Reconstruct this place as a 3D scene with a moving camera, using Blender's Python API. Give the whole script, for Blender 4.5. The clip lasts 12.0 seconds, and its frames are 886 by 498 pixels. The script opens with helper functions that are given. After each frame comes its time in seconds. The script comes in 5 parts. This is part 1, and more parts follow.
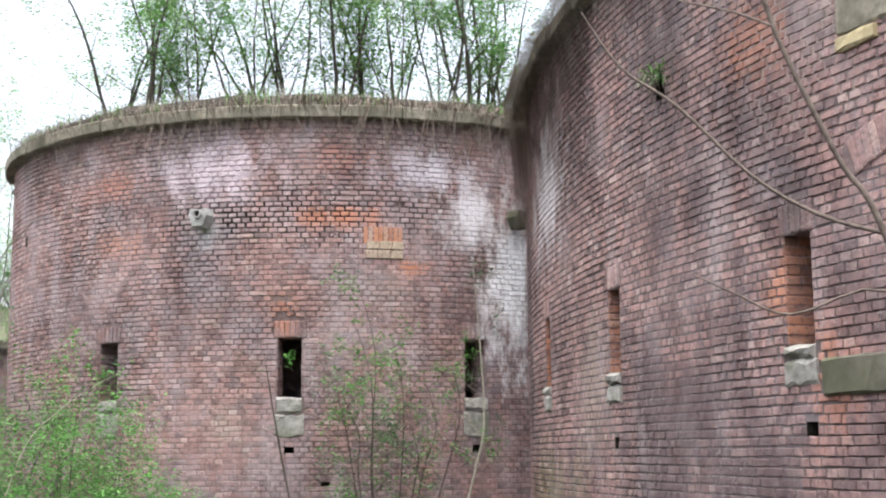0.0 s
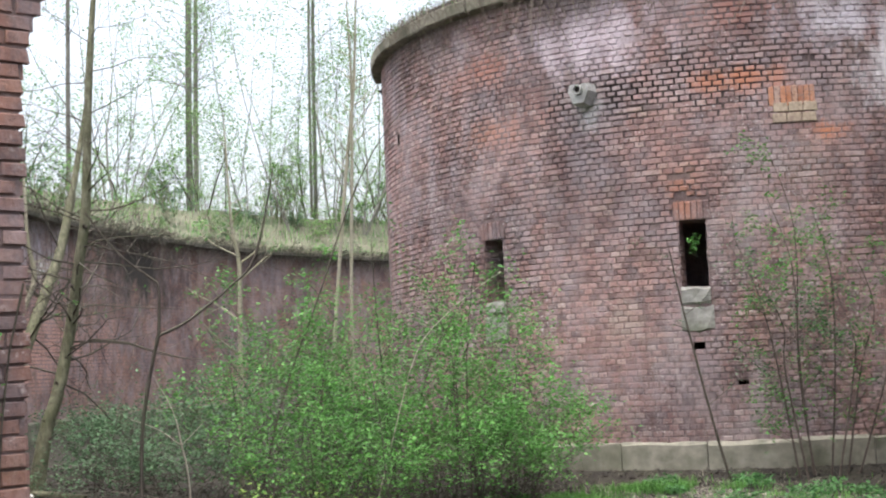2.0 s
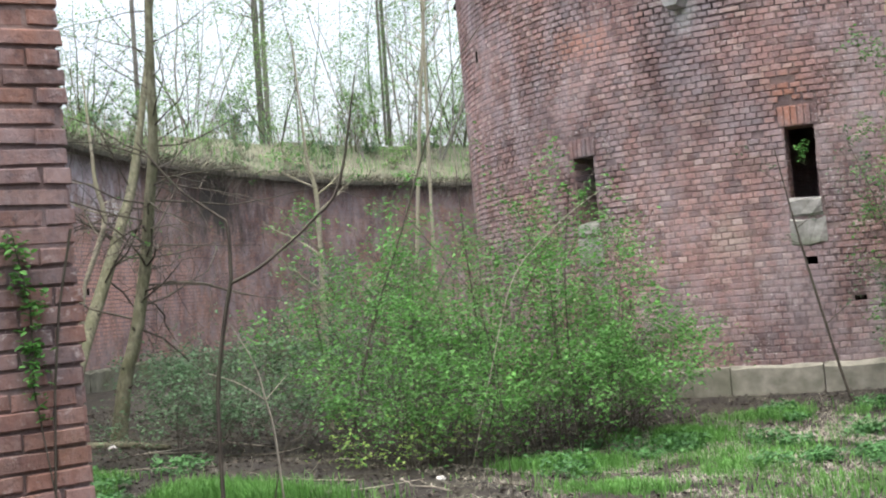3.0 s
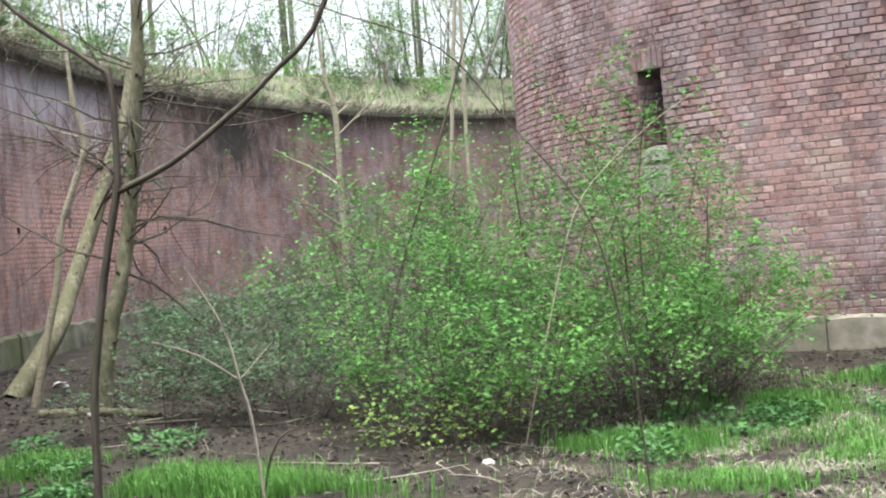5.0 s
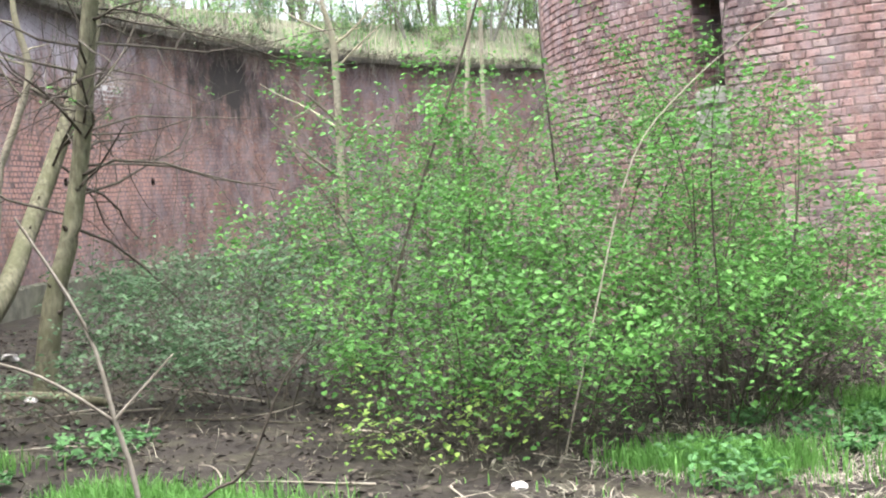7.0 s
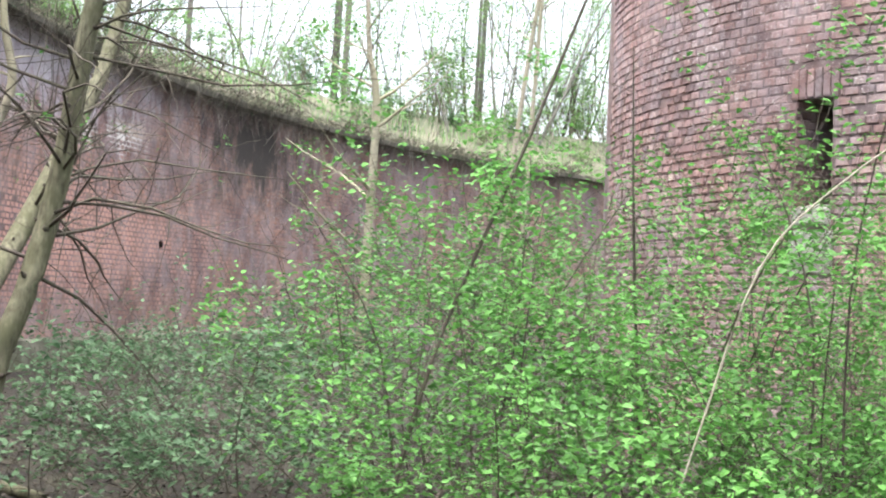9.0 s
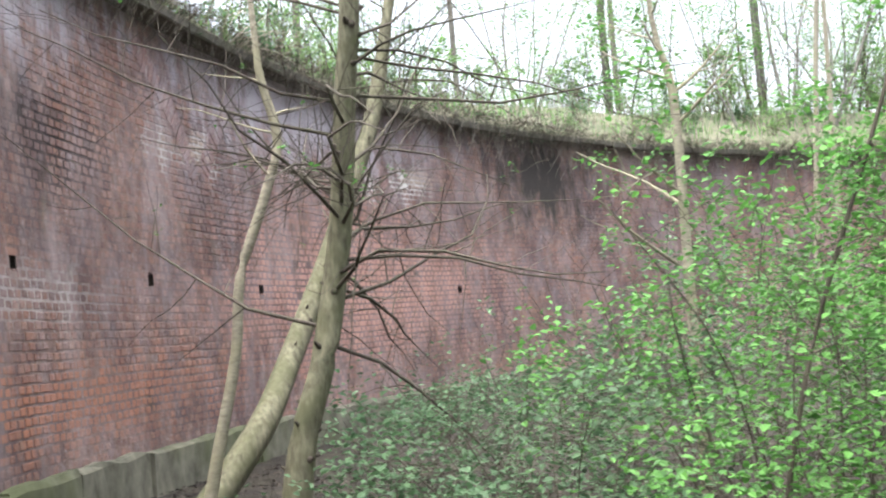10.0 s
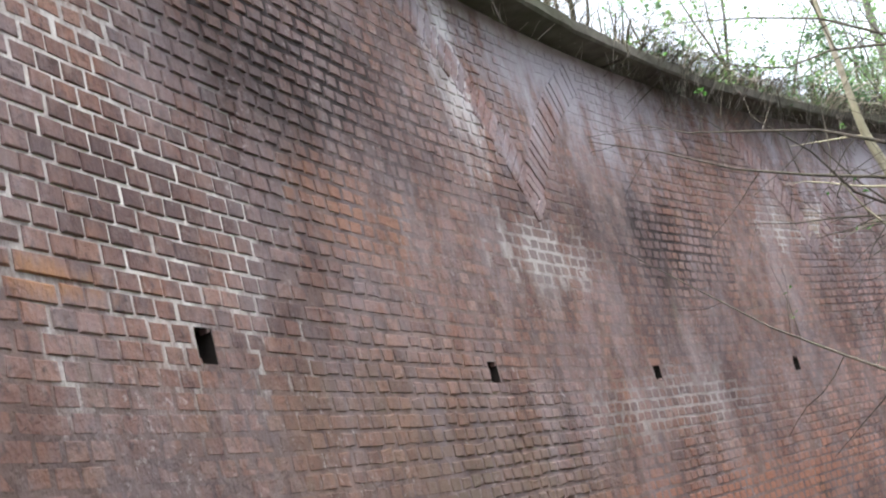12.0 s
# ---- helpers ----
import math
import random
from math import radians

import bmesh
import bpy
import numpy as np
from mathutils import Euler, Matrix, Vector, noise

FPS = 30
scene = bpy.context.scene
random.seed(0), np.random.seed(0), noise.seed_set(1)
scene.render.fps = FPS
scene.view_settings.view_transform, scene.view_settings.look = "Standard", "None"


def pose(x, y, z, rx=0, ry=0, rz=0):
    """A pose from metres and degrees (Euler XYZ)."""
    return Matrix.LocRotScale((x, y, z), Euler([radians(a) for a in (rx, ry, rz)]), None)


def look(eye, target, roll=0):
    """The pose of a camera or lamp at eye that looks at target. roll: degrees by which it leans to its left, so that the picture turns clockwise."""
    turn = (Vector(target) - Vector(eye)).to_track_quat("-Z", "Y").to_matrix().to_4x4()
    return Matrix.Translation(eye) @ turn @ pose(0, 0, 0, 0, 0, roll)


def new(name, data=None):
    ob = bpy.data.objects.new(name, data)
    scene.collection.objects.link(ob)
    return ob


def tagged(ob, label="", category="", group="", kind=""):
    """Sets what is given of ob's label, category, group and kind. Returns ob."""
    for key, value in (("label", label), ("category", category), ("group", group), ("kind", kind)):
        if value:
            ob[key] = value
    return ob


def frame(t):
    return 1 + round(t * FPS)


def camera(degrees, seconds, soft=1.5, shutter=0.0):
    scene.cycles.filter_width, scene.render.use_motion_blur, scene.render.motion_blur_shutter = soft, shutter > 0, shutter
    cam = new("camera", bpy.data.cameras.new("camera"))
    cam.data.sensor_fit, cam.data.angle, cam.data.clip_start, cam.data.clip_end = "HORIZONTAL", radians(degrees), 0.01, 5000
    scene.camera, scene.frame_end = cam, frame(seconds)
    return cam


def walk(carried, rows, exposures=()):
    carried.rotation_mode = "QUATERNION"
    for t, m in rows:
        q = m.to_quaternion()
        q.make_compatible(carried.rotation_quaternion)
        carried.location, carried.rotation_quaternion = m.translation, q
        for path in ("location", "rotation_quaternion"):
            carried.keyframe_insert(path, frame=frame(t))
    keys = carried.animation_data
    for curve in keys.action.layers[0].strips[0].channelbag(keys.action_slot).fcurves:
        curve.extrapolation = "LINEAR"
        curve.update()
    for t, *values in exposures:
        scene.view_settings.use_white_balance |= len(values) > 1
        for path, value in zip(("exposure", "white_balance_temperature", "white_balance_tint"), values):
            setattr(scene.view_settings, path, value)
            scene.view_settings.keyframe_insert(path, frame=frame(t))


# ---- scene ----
cam = camera(36.0, 12.0, soft=2.1, shutter=0.08)
# seconds, eye x y z, turn about x, y, z
PATH = [
    (0, 0, 0, 1.59, 98.47, 0.38, 0.11),
    (0.5, 0.03, 0.654, 1.59, 97.5, 2.69, 5.85),
    (1, -0.021, 1.168, 1.593, 96.34, 3.33, 9.52),
    (1.5, -0.374, 1.639, 1.573, 96.76, 3.87, 11.38),
    (2, -0.691, 2.063, 1.546, 94.85, 2.71, 15.66),
    (2.5, -0.867, 2.487, 1.557, 93.3, 3.93, 17.91),
    (3, -1.121, 2.974, 1.623, 91.89, 5.12, 18.98),
    (5, -2.036, 5.32, 1.583, 89.56, 5.36, 20.34),
    (5.5, -2.191, 5.844, 1.54, 89.92, 5.03, 21.3),
    (6, -2.431, 6.425, 1.548, 88.54, 6.41, 18.77),
    (6.5, -2.664, 6.967, 1.542, 87.89, 5.33, 20.08),
    (8.5, -3.497, 8.684, 1.516, 91.07, 1.68, 20.41),
    (9, -3.737, 9.206, 1.468, 92.32, -2.41, 21.47),
    (9.5, -4.01, 9.699, 1.466, 92.33, 0.36, 24.29),
    (10, -4.37, 10.18, 1.513, 93.74, 5.69, 34.19),
    (10.5, -4.591, 10.332, 1.564, 95.71, 9.48, 40.77),
    (11, -4.604, 10.353, 1.583, 98.99, 12.25, 48.96),
    (11.5, -4.472, 10.332, 1.558, 99.98, 11.26, 56.9),
    (12, -4.541, 10.343, 1.557, 102.29, 14.41, 61.91),
]
EXPOSURES = [(0.0, 1.66), (1.5, 1.45), (2.0, 1.38), (3.0, 1.38), (5.5, 1.82), (8.5, 2.16), (9.5, 2.0), (10.5, 2.05), (11.0, 2.05), (12.0, 2.0)]
walk(cam, [(t, pose(x, y, z, rx, ry, rz)) for t, x, y, z, rx, ry, rz in PATH], EXPOSURES)

# ---- daylight: bright overcast sky ----
world = bpy.data.worlds.new("overcast_sky")
scene.world = world
world.use_nodes = True
wn = world.node_tree.nodes
sky = wn.new("ShaderNodeTexSky")
sky.sky_type = "NISHITA"
sky.sun_disc = False
sky.sun_elevation, sky.sun_rotation = radians(80), radians(200)
sky.air_density, sky.dust_density, sky.ozone_density = 1.0, 6.0, 0.6
wn["Background"].inputs["Strength"].default_value = 0.15
cloud = wn.new("ShaderNodeHueSaturation")
cloud.inputs["Saturation"].default_value, cloud.inputs["Value"].default_value = 0.5, 1.25
world.node_tree.links.new(sky.outputs["Color"], cloud.inputs["Color"])
world.node_tree.links.new(cloud.outputs["Color"], wn["Background"].inputs["Color"])
sun = new("sun", bpy.data.lights.new("sun", "SUN"))
sun.data.energy, sun.data.angle, sun.data.color = 1.5, radians(90), (1.0, 0.97, 0.93)
sun.matrix_world = look((0, 0, 40), (0.5, 2.0, 0.0))

# ---- materials ----
def material(name, rough=0.9):
    m = bpy.data.materials.new(name)
    m.use_nodes = True
    b = m.node_tree.nodes["Principled BSDF"]
    b.inputs["Roughness"].default_value = rough
    b.inputs["Specular IOR Level"].default_value = 0.25
    return m, m.node_tree, b


def node(nt, kind, **sockets):
    n = nt.nodes.new(kind)
    for k, v in sockets.items():
        n.inputs[k.replace("_", " ")].default_value = v
    return n


def calc(nt, op, a, b=None, clamp=False):
    n = nt.nodes.new("ShaderNodeMath")
    n.operation, n.use_clamp = op, clamp
    for i, v in enumerate((a, b)):
        if v is None:
            continue
        if isinstance(v, (int, float)):
            n.inputs[i].default_value = v
        else:
            nt.links.new(v, n.inputs[i])
    return n.outputs[0]


def blend(nt, fac, a, b, mode="MIX"):
    n = nt.nodes.new("ShaderNodeMix")
    n.data_type, n.blend_type = "RGBA", mode
    for sock, v in ((n.inputs[0], fac), (n.inputs[6], a), (n.inputs[7], b)):
        if isinstance(v, (int, float)):
            sock.default_value = v
        elif isinstance(v, tuple):
            sock.default_value = (*v, 1)
        else:
            nt.links.new(v, sock)
    return n.outputs[2]


def ramp(nt, fac, *stops):
    n = nt.nodes.new("ShaderNodeValToRGB")
    while len(n.color_ramp.elements) < len(stops):
        n.color_ramp.elements.new(0.5)
    for e, (p, c) in zip(n.color_ramp.elements, stops):
        e.position = p
        e.color = (*c, 1) if isinstance(c, tuple) else (c, c, c, 1)
    nt.links.new(fac, n.inputs[0])
    return n.outputs[0]


def place(nt, scale=(1, 1, 1)):
    g = nt.nodes.new("ShaderNodeNewGeometry")
    m = node(nt, "ShaderNodeMapping", Scale=scale)
    nt.links.new(g.outputs["Position"], m.inputs["Vector"])
    return m.outputs[0]


def grain(nt, size, detail=4.0, stretch=(1, 1, 1), rough=0.6):
    n = node(nt, "ShaderNodeTexNoise", Scale=1.0 / size, Detail=detail, Roughness=rough)
    nt.links.new(place(nt, stretch), n.inputs["Vector"])
    return n.outputs["Fac"]


def relief(nt, b, fac, strength, distance):
    n = node(nt, "ShaderNodeBump", Strength=strength, Distance=distance)
    nt.links.new(fac, n.inputs["Height"])
    nt.links.new(n.outputs[0], b.inputs["Normal"])


def chance(nt):
    """A random number of each brick, whether an object or an island."""
    o = nt.nodes.new("ShaderNodeObjectInfo").outputs["Random"]
    i = nt.nodes.new("ShaderNodeNewGeometry").outputs["Random Per Island"]
    return calc(nt, "FRACT", calc(nt, "ADD", o, i))


def spot(nt, centre, radii, noise_fac, reach=0.8):
    """1 inside an uneven ellipsoid, 0 outside."""
    g = nt.nodes.new("ShaderNodeNewGeometry")
    s = nt.nodes.new("ShaderNodeVectorMath")
    s.operation = "SUBTRACT"
    s.inputs[1].default_value = centre
    nt.links.new(g.outputs["Position"], s.inputs[0])
    q = nt.nodes.new("ShaderNodeVectorMath")
    q.operation = "DIVIDE"
    q.inputs[1].default_value = radii
    nt.links.new(s.outputs[0], q.inputs[0])
    l = nt.nodes.new("ShaderNodeVectorMath")
    l.operation = "LENGTH"
    nt.links.new(q.outputs[0], l.inputs[0])
    d = calc(nt, "SUBTRACT", 1.0, l.outputs["Value"])
    d = calc(nt, "ADD", d, calc(nt, "MULTIPLY", calc(nt, "SUBTRACT", noise_fac, 0.5), 3.2))
    return calc(nt, "MULTIPLY", d, 1.0 / reach, clamp=True)


def masonry(name, tones, spots, lime=0.6, mortar=False, moss=0.3, soot=0.7, wash=0.35, chips=0.5):
    m, nt, b = material(name, 0.92)
    r = chance(nt)
    fine, mid, big = grain(nt, 0.018, 5), grain(nt, 0.22, 4), grain(nt, 1.5, 4)
    streak = grain(nt, 0.55, 5, (1, 1, 0.28))
    if mortar:
        col = ramp(nt, mid, (0.3, tones[0]), (0.7, tones[1]))
    else:
        col = ramp(nt, r, (0.0, tones[0]), (0.09, tones[0]), (0.25, tones[1]), (0.55, tones[2]), (0.85, tones[3]), (1.0, tones[4]))
        col = blend(nt, ramp(nt, fine, (0.35, 0.0), (0.75, 0.55)), col, tones[1], "MIX")
        col = blend(nt, ramp(nt, mid, (0.45, 0.0), (0.75, 0.5)), col, tones[2], "MIX")
        pits = ramp(nt, grain(nt, 0.035, 3), (0.54, 0.0), (0.70, 0.7))
        col = blend(nt, pits, col, (0.055, 0.042, 0.04))
        pale = ramp(nt, grain(nt, 0.06, 4), (0.56, 0.0), (0.72, 0.6))
        col = blend(nt, pale, col, (0.33, 0.24, 0.21))
    # patches about a brick across, then soot and damp in large uneven fields
    col = blend(nt, ramp(nt, grain(nt, 0.13, 6, (1, 1, 1.4), 0.7), (0.50, 0.0), (0.68, soot)), col, (0.085, 0.064, 0.072))
    col = blend(nt, ramp(nt, big, (0.44, 0.0), (0.62, soot)), col, (0.075, 0.052, 0.055))
    col = blend(nt, ramp(nt, streak, (0.56, 0.0), (0.78, 0.5)), col, (0.10, 0.08, 0.08))
    # a thin greyish wash left by damp, and chipped pale flecks
    col = blend(nt, ramp(nt, grain(nt, 0.42, 8, (1, 1, 0.6), 0.72), (0.42, 0.0), (0.66, wash)), col, (0.345, 0.31, 0.335))
    flecks = calc(nt, "MULTIPLY", ramp(nt, grain(nt, 0.045, 5, (1, 1, 1.3), 0.7), (0.57, 0.0), (0.66, 1.0)), ramp(nt, grain(nt, 0.8, 5), (0.42, 0.0), (0.6, chips)))
    col = blend(nt, flecks, col, (0.52, 0.47, 0.46))
    # lime bloom
    bloom = ramp(nt, grain(nt, 0.9, 6, (1, 1, 0.45), 0.7), (0.55, 0.0), (0.78, lime))
    col = blend(nt, bloom, col, (0.42, 0.37, 0.37))
    nz = grain(nt, 0.32, 6, (1, 1, 0.45), 0.75)
    for centre, radii, colour, amount in spots:
        col = blend(nt, calc(nt, "MULTIPLY", spot(nt, centre, radii, nz), amount), col, colour)
    col = blend(nt, ramp(nt, grain(nt, 0.5, 5), (0.6, 0.0), (0.8, moss)), col, (0.09, 0.10, 0.05))
    nt.links.new(col, b.inputs["Base Color"])
    relief(nt, b, calc(nt, "ADD", fine, calc(nt, "MULTIPLY", grain(nt, 0.07, 4), 1.6)), 0.7, 0.008)
    return m


def simple(name, lo, hi, size, rough=0.9, bump=0.4, depth=0.004, stretch=(1, 1, 1), third=None, per=0.0):
    m, nt, b = material(name, rough)
    f = grain(nt, size, 6, stretch)
    col = ramp(nt, f, (0.3, lo), (0.7, hi))
    if third:
        col = blend(nt, ramp(nt, grain(nt, size * 6, 4), (0.45, 0.0), (0.65, 0.8)), col, third)
    if per:
        i = nt.nodes.new("ShaderNodeNewGeometry").outputs["Random Per Island"]
        col = blend(nt, per, col, ramp(nt, i, (0.0, tuple(c * 0.35 for c in lo)), (0.5, lo), (1.0, tuple(min(1, c * 1.5) for c in hi))))
    nt.links.new(col, b.inputs["Base Color"])
    relief(nt, b, f, bump, depth)
    return m


def foliage(name, dark, light, clear=0.35):
    m, nt, b = material(name, 0.55)
    i = nt.nodes.new("ShaderNodeNewGeometry").outputs["Random Per Island"]
    col = ramp(nt, i, (0.0, dark), (0.6, light), (1.0, tuple(min(1, c * 1.2) for c in light)))
    col = blend(nt, ramp(nt, grain(nt, 0.5, 2), (0.4, 0.0), (0.65, 0.5)), col, dark)
    nt.links.new(col, b.inputs["Base Color"])
    t = node(nt, "ShaderNodeBsdfTranslucent")
    nt.links.new(col, t.inputs["Color"])
    mix = node(nt, "ShaderNodeMixShader", Fac=clear)
    nt.links.new(b.outputs[0], mix.inputs[1])
    nt.links.new(t.outputs[0], mix.inputs[2])
    nt.links.new(mix.outputs[0], nt.nodes["Material Output"].inputs["Surface"])
    return m


REDS = ((0.14, 0.096, 0.093), (0.245, 0.152, 0.142), (0.325, 0.196, 0.18), (0.385, 0.238, 0.215), (0.47, 0.36, 0.325))
WARM = ((0.135, 0.09, 0.082), (0.205, 0.115, 0.094), (0.25, 0.14, 0.112), (0.29, 0.152, 0.108), (0.34, 0.22, 0.175))
LIMEWASH = (0.72, 0.69, 0.66)
WHITE, ORANGE, SOOT, GREY, PALE = (0.72, 0.70, 0.71), (0.43, 0.185, 0.11), (0.05, 0.04, 0.042), (0.31, 0.285, 0.28), (0.40, 0.33, 0.28)
TOWER_SPOTS = [
    ((0.95, 20.3, 4.2), (0.5, 1.4, 1.5), (0.82, 0.81, 0.83), 1.0),
    ((0.4, 20.0, 5.0), (0.5, 1.3, 0.7), (0.74, 0.72, 0.75), 0.8),
    ((-0.2, 19.8, 5.65), (0.9, 1.0, 0.4), (0.55, 0.51, 0.55), 0.95),
    ((-3.4, 19.6, 5.75), (1.1, 1.0, 0.6), (0.55, 0.47, 0.51), 0.9),
    ((-3.45, 19.6, 4.75), (0.22, 1.0, 0.35), WHITE, 0.5),
    ((-1.5, 19.5, 4.98), (0.75, 1.0, 0.2), (0.47, 0.19, 0.105), 0.75),
    ((-0.43, 19.7, 4.25), (0.25, 1.0, 0.2), (0.5, 0.19, 0.09), 0.85),
    ((-4.8, 20.1, 4.7), (0.8, 1.2, 0.3), ORANGE, 0.5),
    ((-2.3, 19.5, 3.5), (0.3, 1.0, 0.5), ORANGE, 0.5),
    ((-3.2, 19.6, 2.0), (0.35, 1.0, 0.4), PALE, 0.5),
    ((-1.0, 19.6, 3.9), (0.8, 1.0, 0.35), GREY, 0.45),
    ((-1.6, 19.5, 5.85), (0.8, 1.0, 0.3), (0.37, 0.17, 0.13), 0.5),
    ((-5.0, 20.2, 5.6), (0.8, 1.0, 0.3), (0.37, 0.16, 0.115), 0.6),
]
SCARP_SPOTS = [
    ((2.60, 10.52, 2.8), (0.25, 0.24, 0.3), (0.44, 0.2, 0.12), 0.7),
    ((1.3, 16.8, 4.8), (0.6, 1.5, 1.0), (0.56, 0.53, 0.55), 0.85),
    ((2.5, 10.9, 4.9), (0.6, 0.9, 0.5), ORANGE, 0.45),
    ((2.6, 10.5, 5.6), (0.6, 2.0, 0.4), PALE, 0.35),
    ((2.85, 9.9, 2.1), (0.4, 0.35, 0.5), ORANGE, 0.8),
    ((1.6, 14.6, 2.3), (0.5, 0.9, 1.0), PALE, 0.45),
    ((2.1, 12.4, 5.2), (0.6, 0.8, 1.0), SOOT, 0.6),
    ((1.3, 17.0, 1.0), (0.6, 2.5, 0.8), (0.13, 0.13, 0.06), 0.6),
]
DAMP = ((-16.4, 31.5, 4.1), (1.6, 2.6, 1.1), (0.045, 0.04, 0.036), 1.0)
COUNTER_SPOTS = [
    ((-12.2, 16.3, 4.7), (2.4, 3.0, 0.9), (0.40, 0.375, 0.41), 1.0),
    ((-15.3, 23.8, 4.7), (2.4, 5.8, 1.0), (0.42, 0.39, 0.425), 1.0),
    ((-11.1, 14.7, 4.15), (0.3, 0.35, 0.8), WHITE, 0.6),
    ((-11.5, 15.2, 3.1), (0.6, 0.8, 0.35), GREY, 0.5),
    ((-9.5, 12.6, 3.6), (1.1, 1.2, 0.45), SOOT, 0.6),
    ((-12.2, 16.3, 3.5), (1.4, 1.7, 0.5), SOOT, 0.45),
    ((-8.6, 11.6, 2.95), (0.8, 0.8, 0.4), (0.11, 0.075, 0.078), 0.75),
    ((-14.3, 20.4, 3.72), (0.5, 0.8, 0.25), PALE, 0.8),
    ((-16.1, 27.3, 3.95), (0.5, 1.2, 0.2), PALE, 0.8),
    ((-10.05, 13.3, 3.1), (0.8, 0.9, 0.3), (0.36, 0.18, 0.11), 0.6),
    ((-10.2, 13.4, 2.0), (2.2, 2.2, 0.5), (0.19, 0.13, 0.095), 0.5),
    ((-12.5, 17.0, 1.3), (5.0, 7.0, 0.45), (0.36, 0.16, 0.10), 0.7),
    ((-15.6, 25.0, 2.3), (2.2, 6.5, 1.2), (0.47, 0.27, 0.225), 0.9),
    ((-10.6, 14.0, 1.7), (2.0, 2.2, 0.35), (0.17, 0.135, 0.105), 0.6),
    ((-8.35, 11.35, 2.55), (0.35, 0.35, 0.1), (0.42, 0.21, 0.09), 0.8),
    DAMP,
]
brick_tower = masonry("tower_brick", REDS, TOWER_SPOTS, soot=0.5, wash=0.55, chips=1.0)
brick_scarp = masonry("scarp_brick", REDS, SCARP_SPOTS, soot=0.85, wash=0.22, chips=0.5)
brick_counter = masonry("counterscarp_brick", WARM, COUNTER_SPOTS, soot=0.5, wash=0.42, chips=0.5)
brick_pier = masonry("pier_brick", WARM, [((-4.4, 7.4, 2.9), (0.5, 0.5, 0.35), ORANGE, 0.2), ((-4.4, 7.4, 1.0), (0.8, 0.8, 0.8), (0.34, 0.16, 0.115), 0.25)], soot=0.55, wash=0.45)
brick_arch = masonry("arch_brick", ((0.17, 0.12, 0.115), (0.25, 0.16, 0.145), (0.3, 0.18, 0.16), (0.33, 0.2, 0.175), (0.42, 0.34, 0.32)), COUNTER_SPOTS[:2], soot=0.35, wash=0.6, chips=0.9)
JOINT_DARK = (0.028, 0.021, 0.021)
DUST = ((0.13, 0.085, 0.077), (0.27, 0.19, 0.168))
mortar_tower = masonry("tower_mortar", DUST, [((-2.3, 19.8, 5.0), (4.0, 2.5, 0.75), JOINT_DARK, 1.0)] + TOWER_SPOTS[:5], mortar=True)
mortar_scarp = masonry("scarp_mortar", ((0.03, 0.023, 0.022), (0.13, 0.1, 0.09)), SCARP_SPOTS[1:2] + [((2.75, 10.2, 4.6), (0.6, 1.3, 0.9), (0.33, 0.27, 0.24), 0.8)], mortar=True)
mortar_counter = masonry("counterscarp_mortar", ((0.13, 0.088, 0.074), (0.26, 0.175, 0.145)), COUNTER_SPOTS[:3] + [
    ((-8.6, 11.6, 3.0), (1.3, 1.3, 0.75), LIMEWASH, 1.0), ((-11.5, 15.3, 3.15), (0.9, 1.2, 0.3), LIMEWASH, 0.5), ((-16.0, 26.6, 3.8), (0.6, 1.6, 0.3), LIMEWASH, 0.8), ((-14.3, 20.5, 3.65), (0.9, 1.5, 0.3), LIMEWASH, 0.5),
    ((-12.5, 16.6, 2.1), (1.5, 2.5, 0.3), LIMEWASH, 0.3), ((-9.9, 13.1, 3.85), (1.5, 1.6, 0.65), JOINT_DARK, 1.0), ((-12.8, 17.4, 3.4), (1.2, 2.0, 0.5), JOINT_DARK, 0.9), DAMP], mortar=True)
stone = simple("weathered_sandstone", (0.14, 0.13, 0.105), (0.31, 0.285, 0.225), 0.08, third=(0.10, 0.10, 0.07), depth=0.01)
stone_dark = simple("mossy_dark_stone", (0.07, 0.065, 0.055), (0.16, 0.15, 0.12), 0.15, third=(0.07, 0.075, 0.045), depth=0.01)
stone_base = simple("plinth_stone", (0.15, 0.145, 0.115), (0.33, 0.31, 0.26), 0.2, third=(0.10, 0.105, 0.07), depth=0.01)
stone_mossy = simple("mossy_plinth_stone", (0.06, 0.062, 0.045), (0.19, 0.185, 0.145), 0.25, third=(0.075, 0.09, 0.04), depth=0.02)
bark_brown = simple("brown_bark", (0.055, 0.043, 0.037), (0.15, 0.122, 0.105), 0.03)
stone_sill = simple("sill_stone", (0.17, 0.165, 0.15), (0.37, 0.36, 0.335), 0.07, third=(0.13, 0.14, 0.1), depth=0.015)
stone_pale = simple("pale_limestone", (0.28, 0.28, 0.27), (0.5, 0.5, 0.49), 0.06, third=(0.17, 0.17, 0.16), depth=0.008)
soil = simple("dark_leaf_soil", (0.009, 0.0074, 0.0064), (0.032, 0.027, 0.023), 0.05, third=(0.045, 0.042, 0.028), depth=0.03, bump=0.8)
bank_soil = simple("dry_grass_bank", (0.06, 0.06, 0.04), (0.17, 0.17, 0.115), 0.12, third=(0.08, 0.105, 0.055), depth=0.04, bump=0.8)
bark = simple("grey_green_bark", (0.06, 0.058, 0.04), (0.21, 0.205, 0.14), 0.035, third=(0.085, 0.09, 0.05), stretch=(1, 1, 0.3), depth=0.006)
